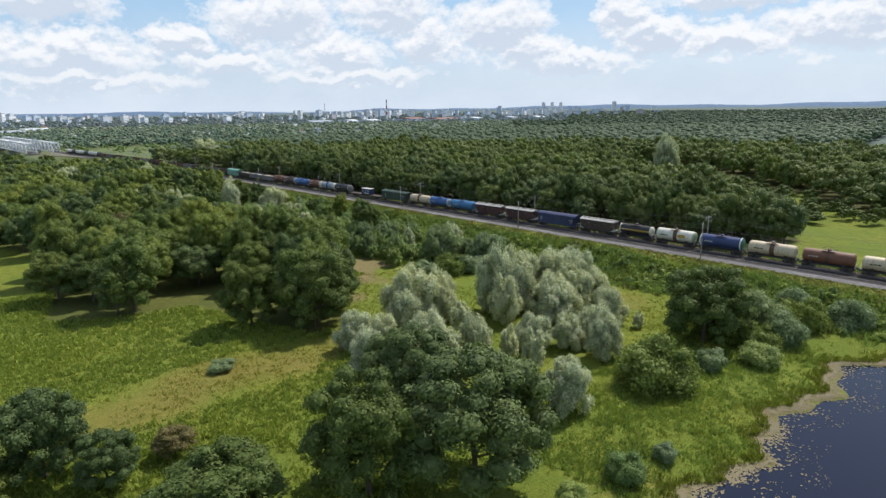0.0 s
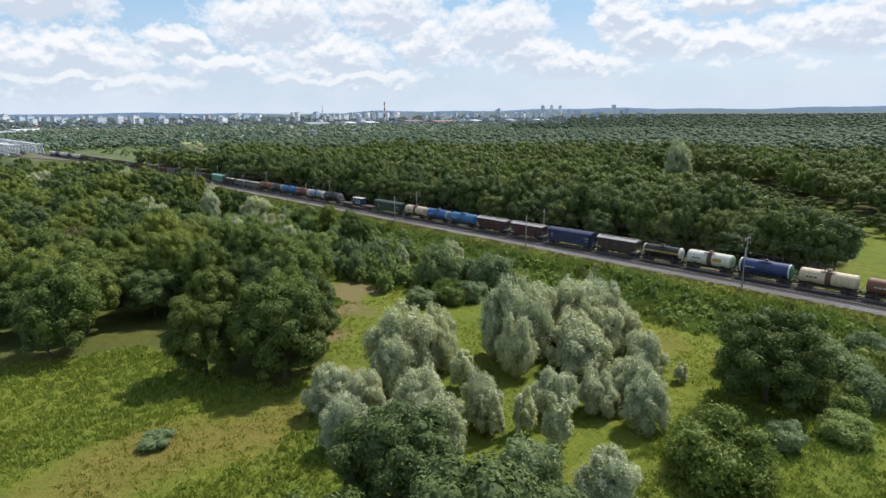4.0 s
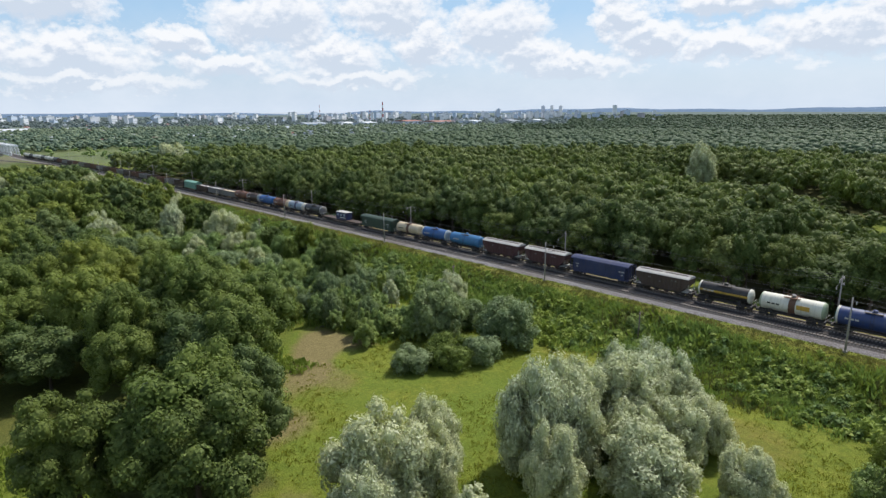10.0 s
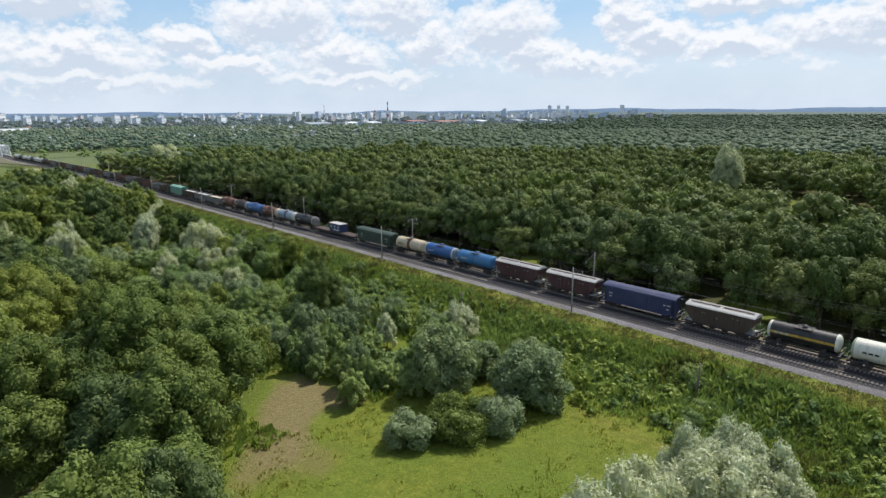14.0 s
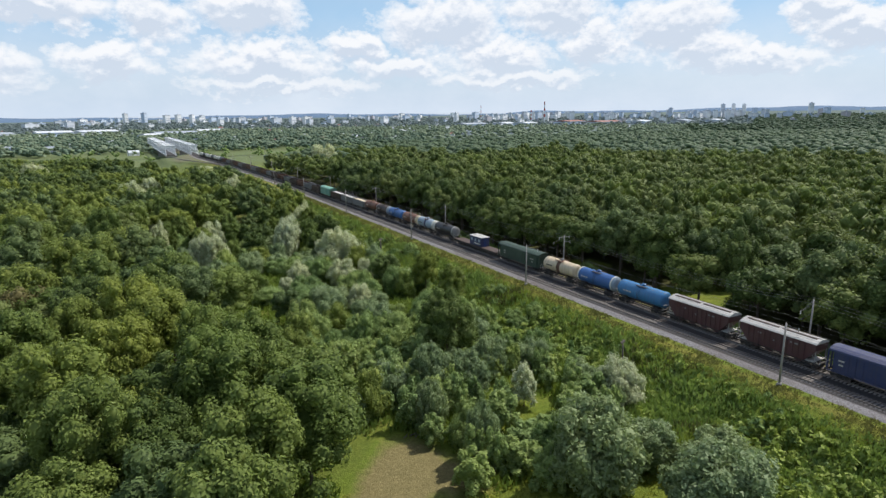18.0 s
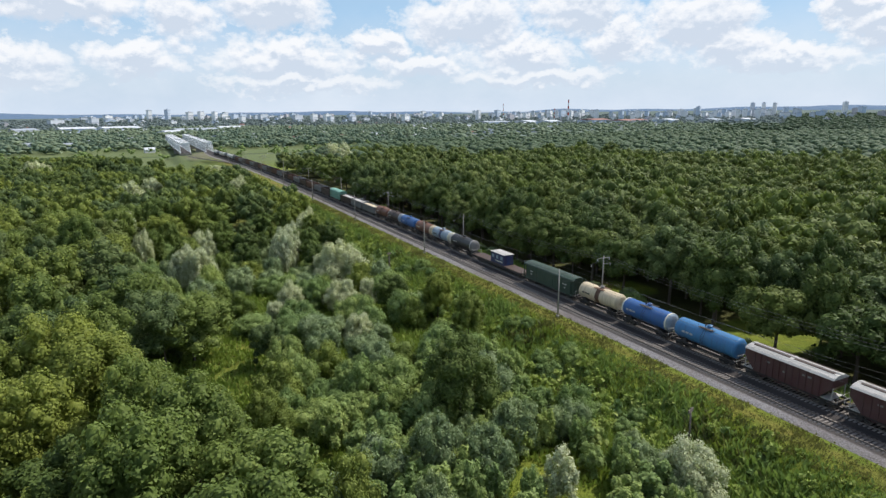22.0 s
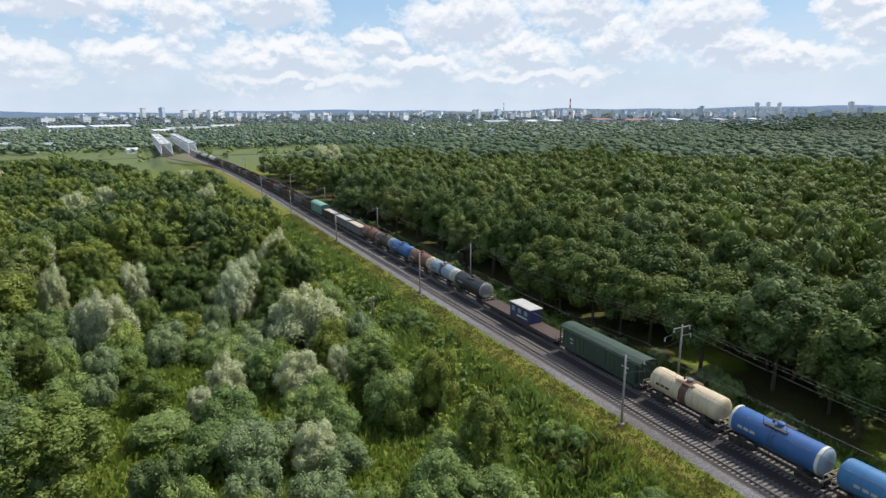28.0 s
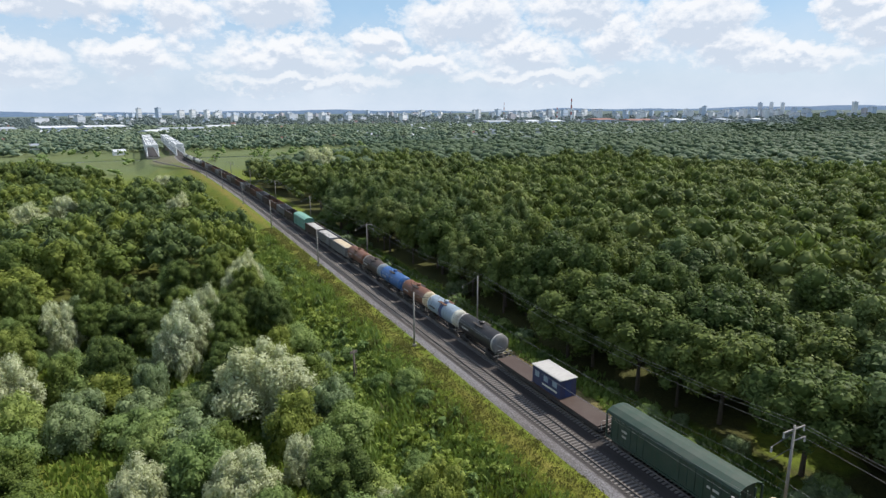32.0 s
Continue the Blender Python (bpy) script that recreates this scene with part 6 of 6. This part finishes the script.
for az_deg, dist, w, d, h, roof in [(-4.0, 1750, 120, 40, 10, 1), (-1.0, 1800, 150, 40, 9, 1), (3.0, 1300, 60, 30, 7, 1), (5.0, 1500, 160, 50, 8, 0), (7.5, 1650, 90, 40, 8, 1), (31.0, 1900, 150, 60, 9, 0), (34.0, 1950, 120, 60, 9, 1),
                                    (36.0, 1900, 90, 50, 10, 1), (40.0, 2000, 150, 60, 12, 2), (43.0, 2000, 190, 60, 10, 2), (46.0, 2050, 160, 60, 10, 1), (49.5, 2100, 140, 60, 9, 0), (-7.5, 1700, 80, 40, 10, 0), (52.0, 2150, 160, 60, 9, 1)]:
    hall(az_deg, dist, w, d, h, roof)
chimney(37.7, 2250, 76, 3.4)
chimney(36.5, 2250, 46, 2.4)
chimney(31.9, 2500, 64, 1.6)
for i in range(270):
    for k in range(20):
        a, r = random.uniform(-14, 46), random.uniform(1000, 2300)
        x, y, z = polar(a, r)
        if y > 950 + 0.25 * abs(x) and not (100 < x < 165):
            break
    house(x, y, random.choice((0, 1, 1, 2)))
for x, y in ((92, 905),):
    house(x, y, 1)


# wooded ridges that close the view; their blue is haze put into colour
def ridge(az0, az1, dist, top, seed):
    n = 160
    az = np.radians(np.linspace(az0, az1, n))
    crest = top + 6 * np.sin(np.arange(n) * 0.11 + seed) + 3 * np.sin(np.arange(n) * 0.37 + 2 * seed) + np.random.default_rng(seed).uniform(-1.2, 1.2, n)
    crest = crest * np.minimum(1, np.minimum(np.arange(n), np.arange(n)[::-1]) / 25 + 0.35)
    co = []
    for d, k in ((dist - 500, 0.0), (dist - 200, 0.8), (dist, 1.0), (dist + 300, 0.3)):
        co += [(70 + d * math.sin(a), 70 + d * math.cos(a), -10 + (c + 10) * k) for a, c in zip(az, crest)]
    i = np.arange(n - 1)[None, :] + n * np.arange(3)[:, None]
    f = np.stack([i, i + 1, i + n + 1, i + n], -1).reshape(-1, 4)
    k = Mat("hazed_ridge_wood")
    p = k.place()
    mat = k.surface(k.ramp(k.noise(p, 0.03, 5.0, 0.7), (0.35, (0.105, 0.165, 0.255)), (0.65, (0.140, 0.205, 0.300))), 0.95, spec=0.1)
    tagged(new("backdrop", quick_mesh("backdrop", np.array(co), f, mat)), "wooded ridge on the horizon coloured haze blue", "hills", kind="structure")


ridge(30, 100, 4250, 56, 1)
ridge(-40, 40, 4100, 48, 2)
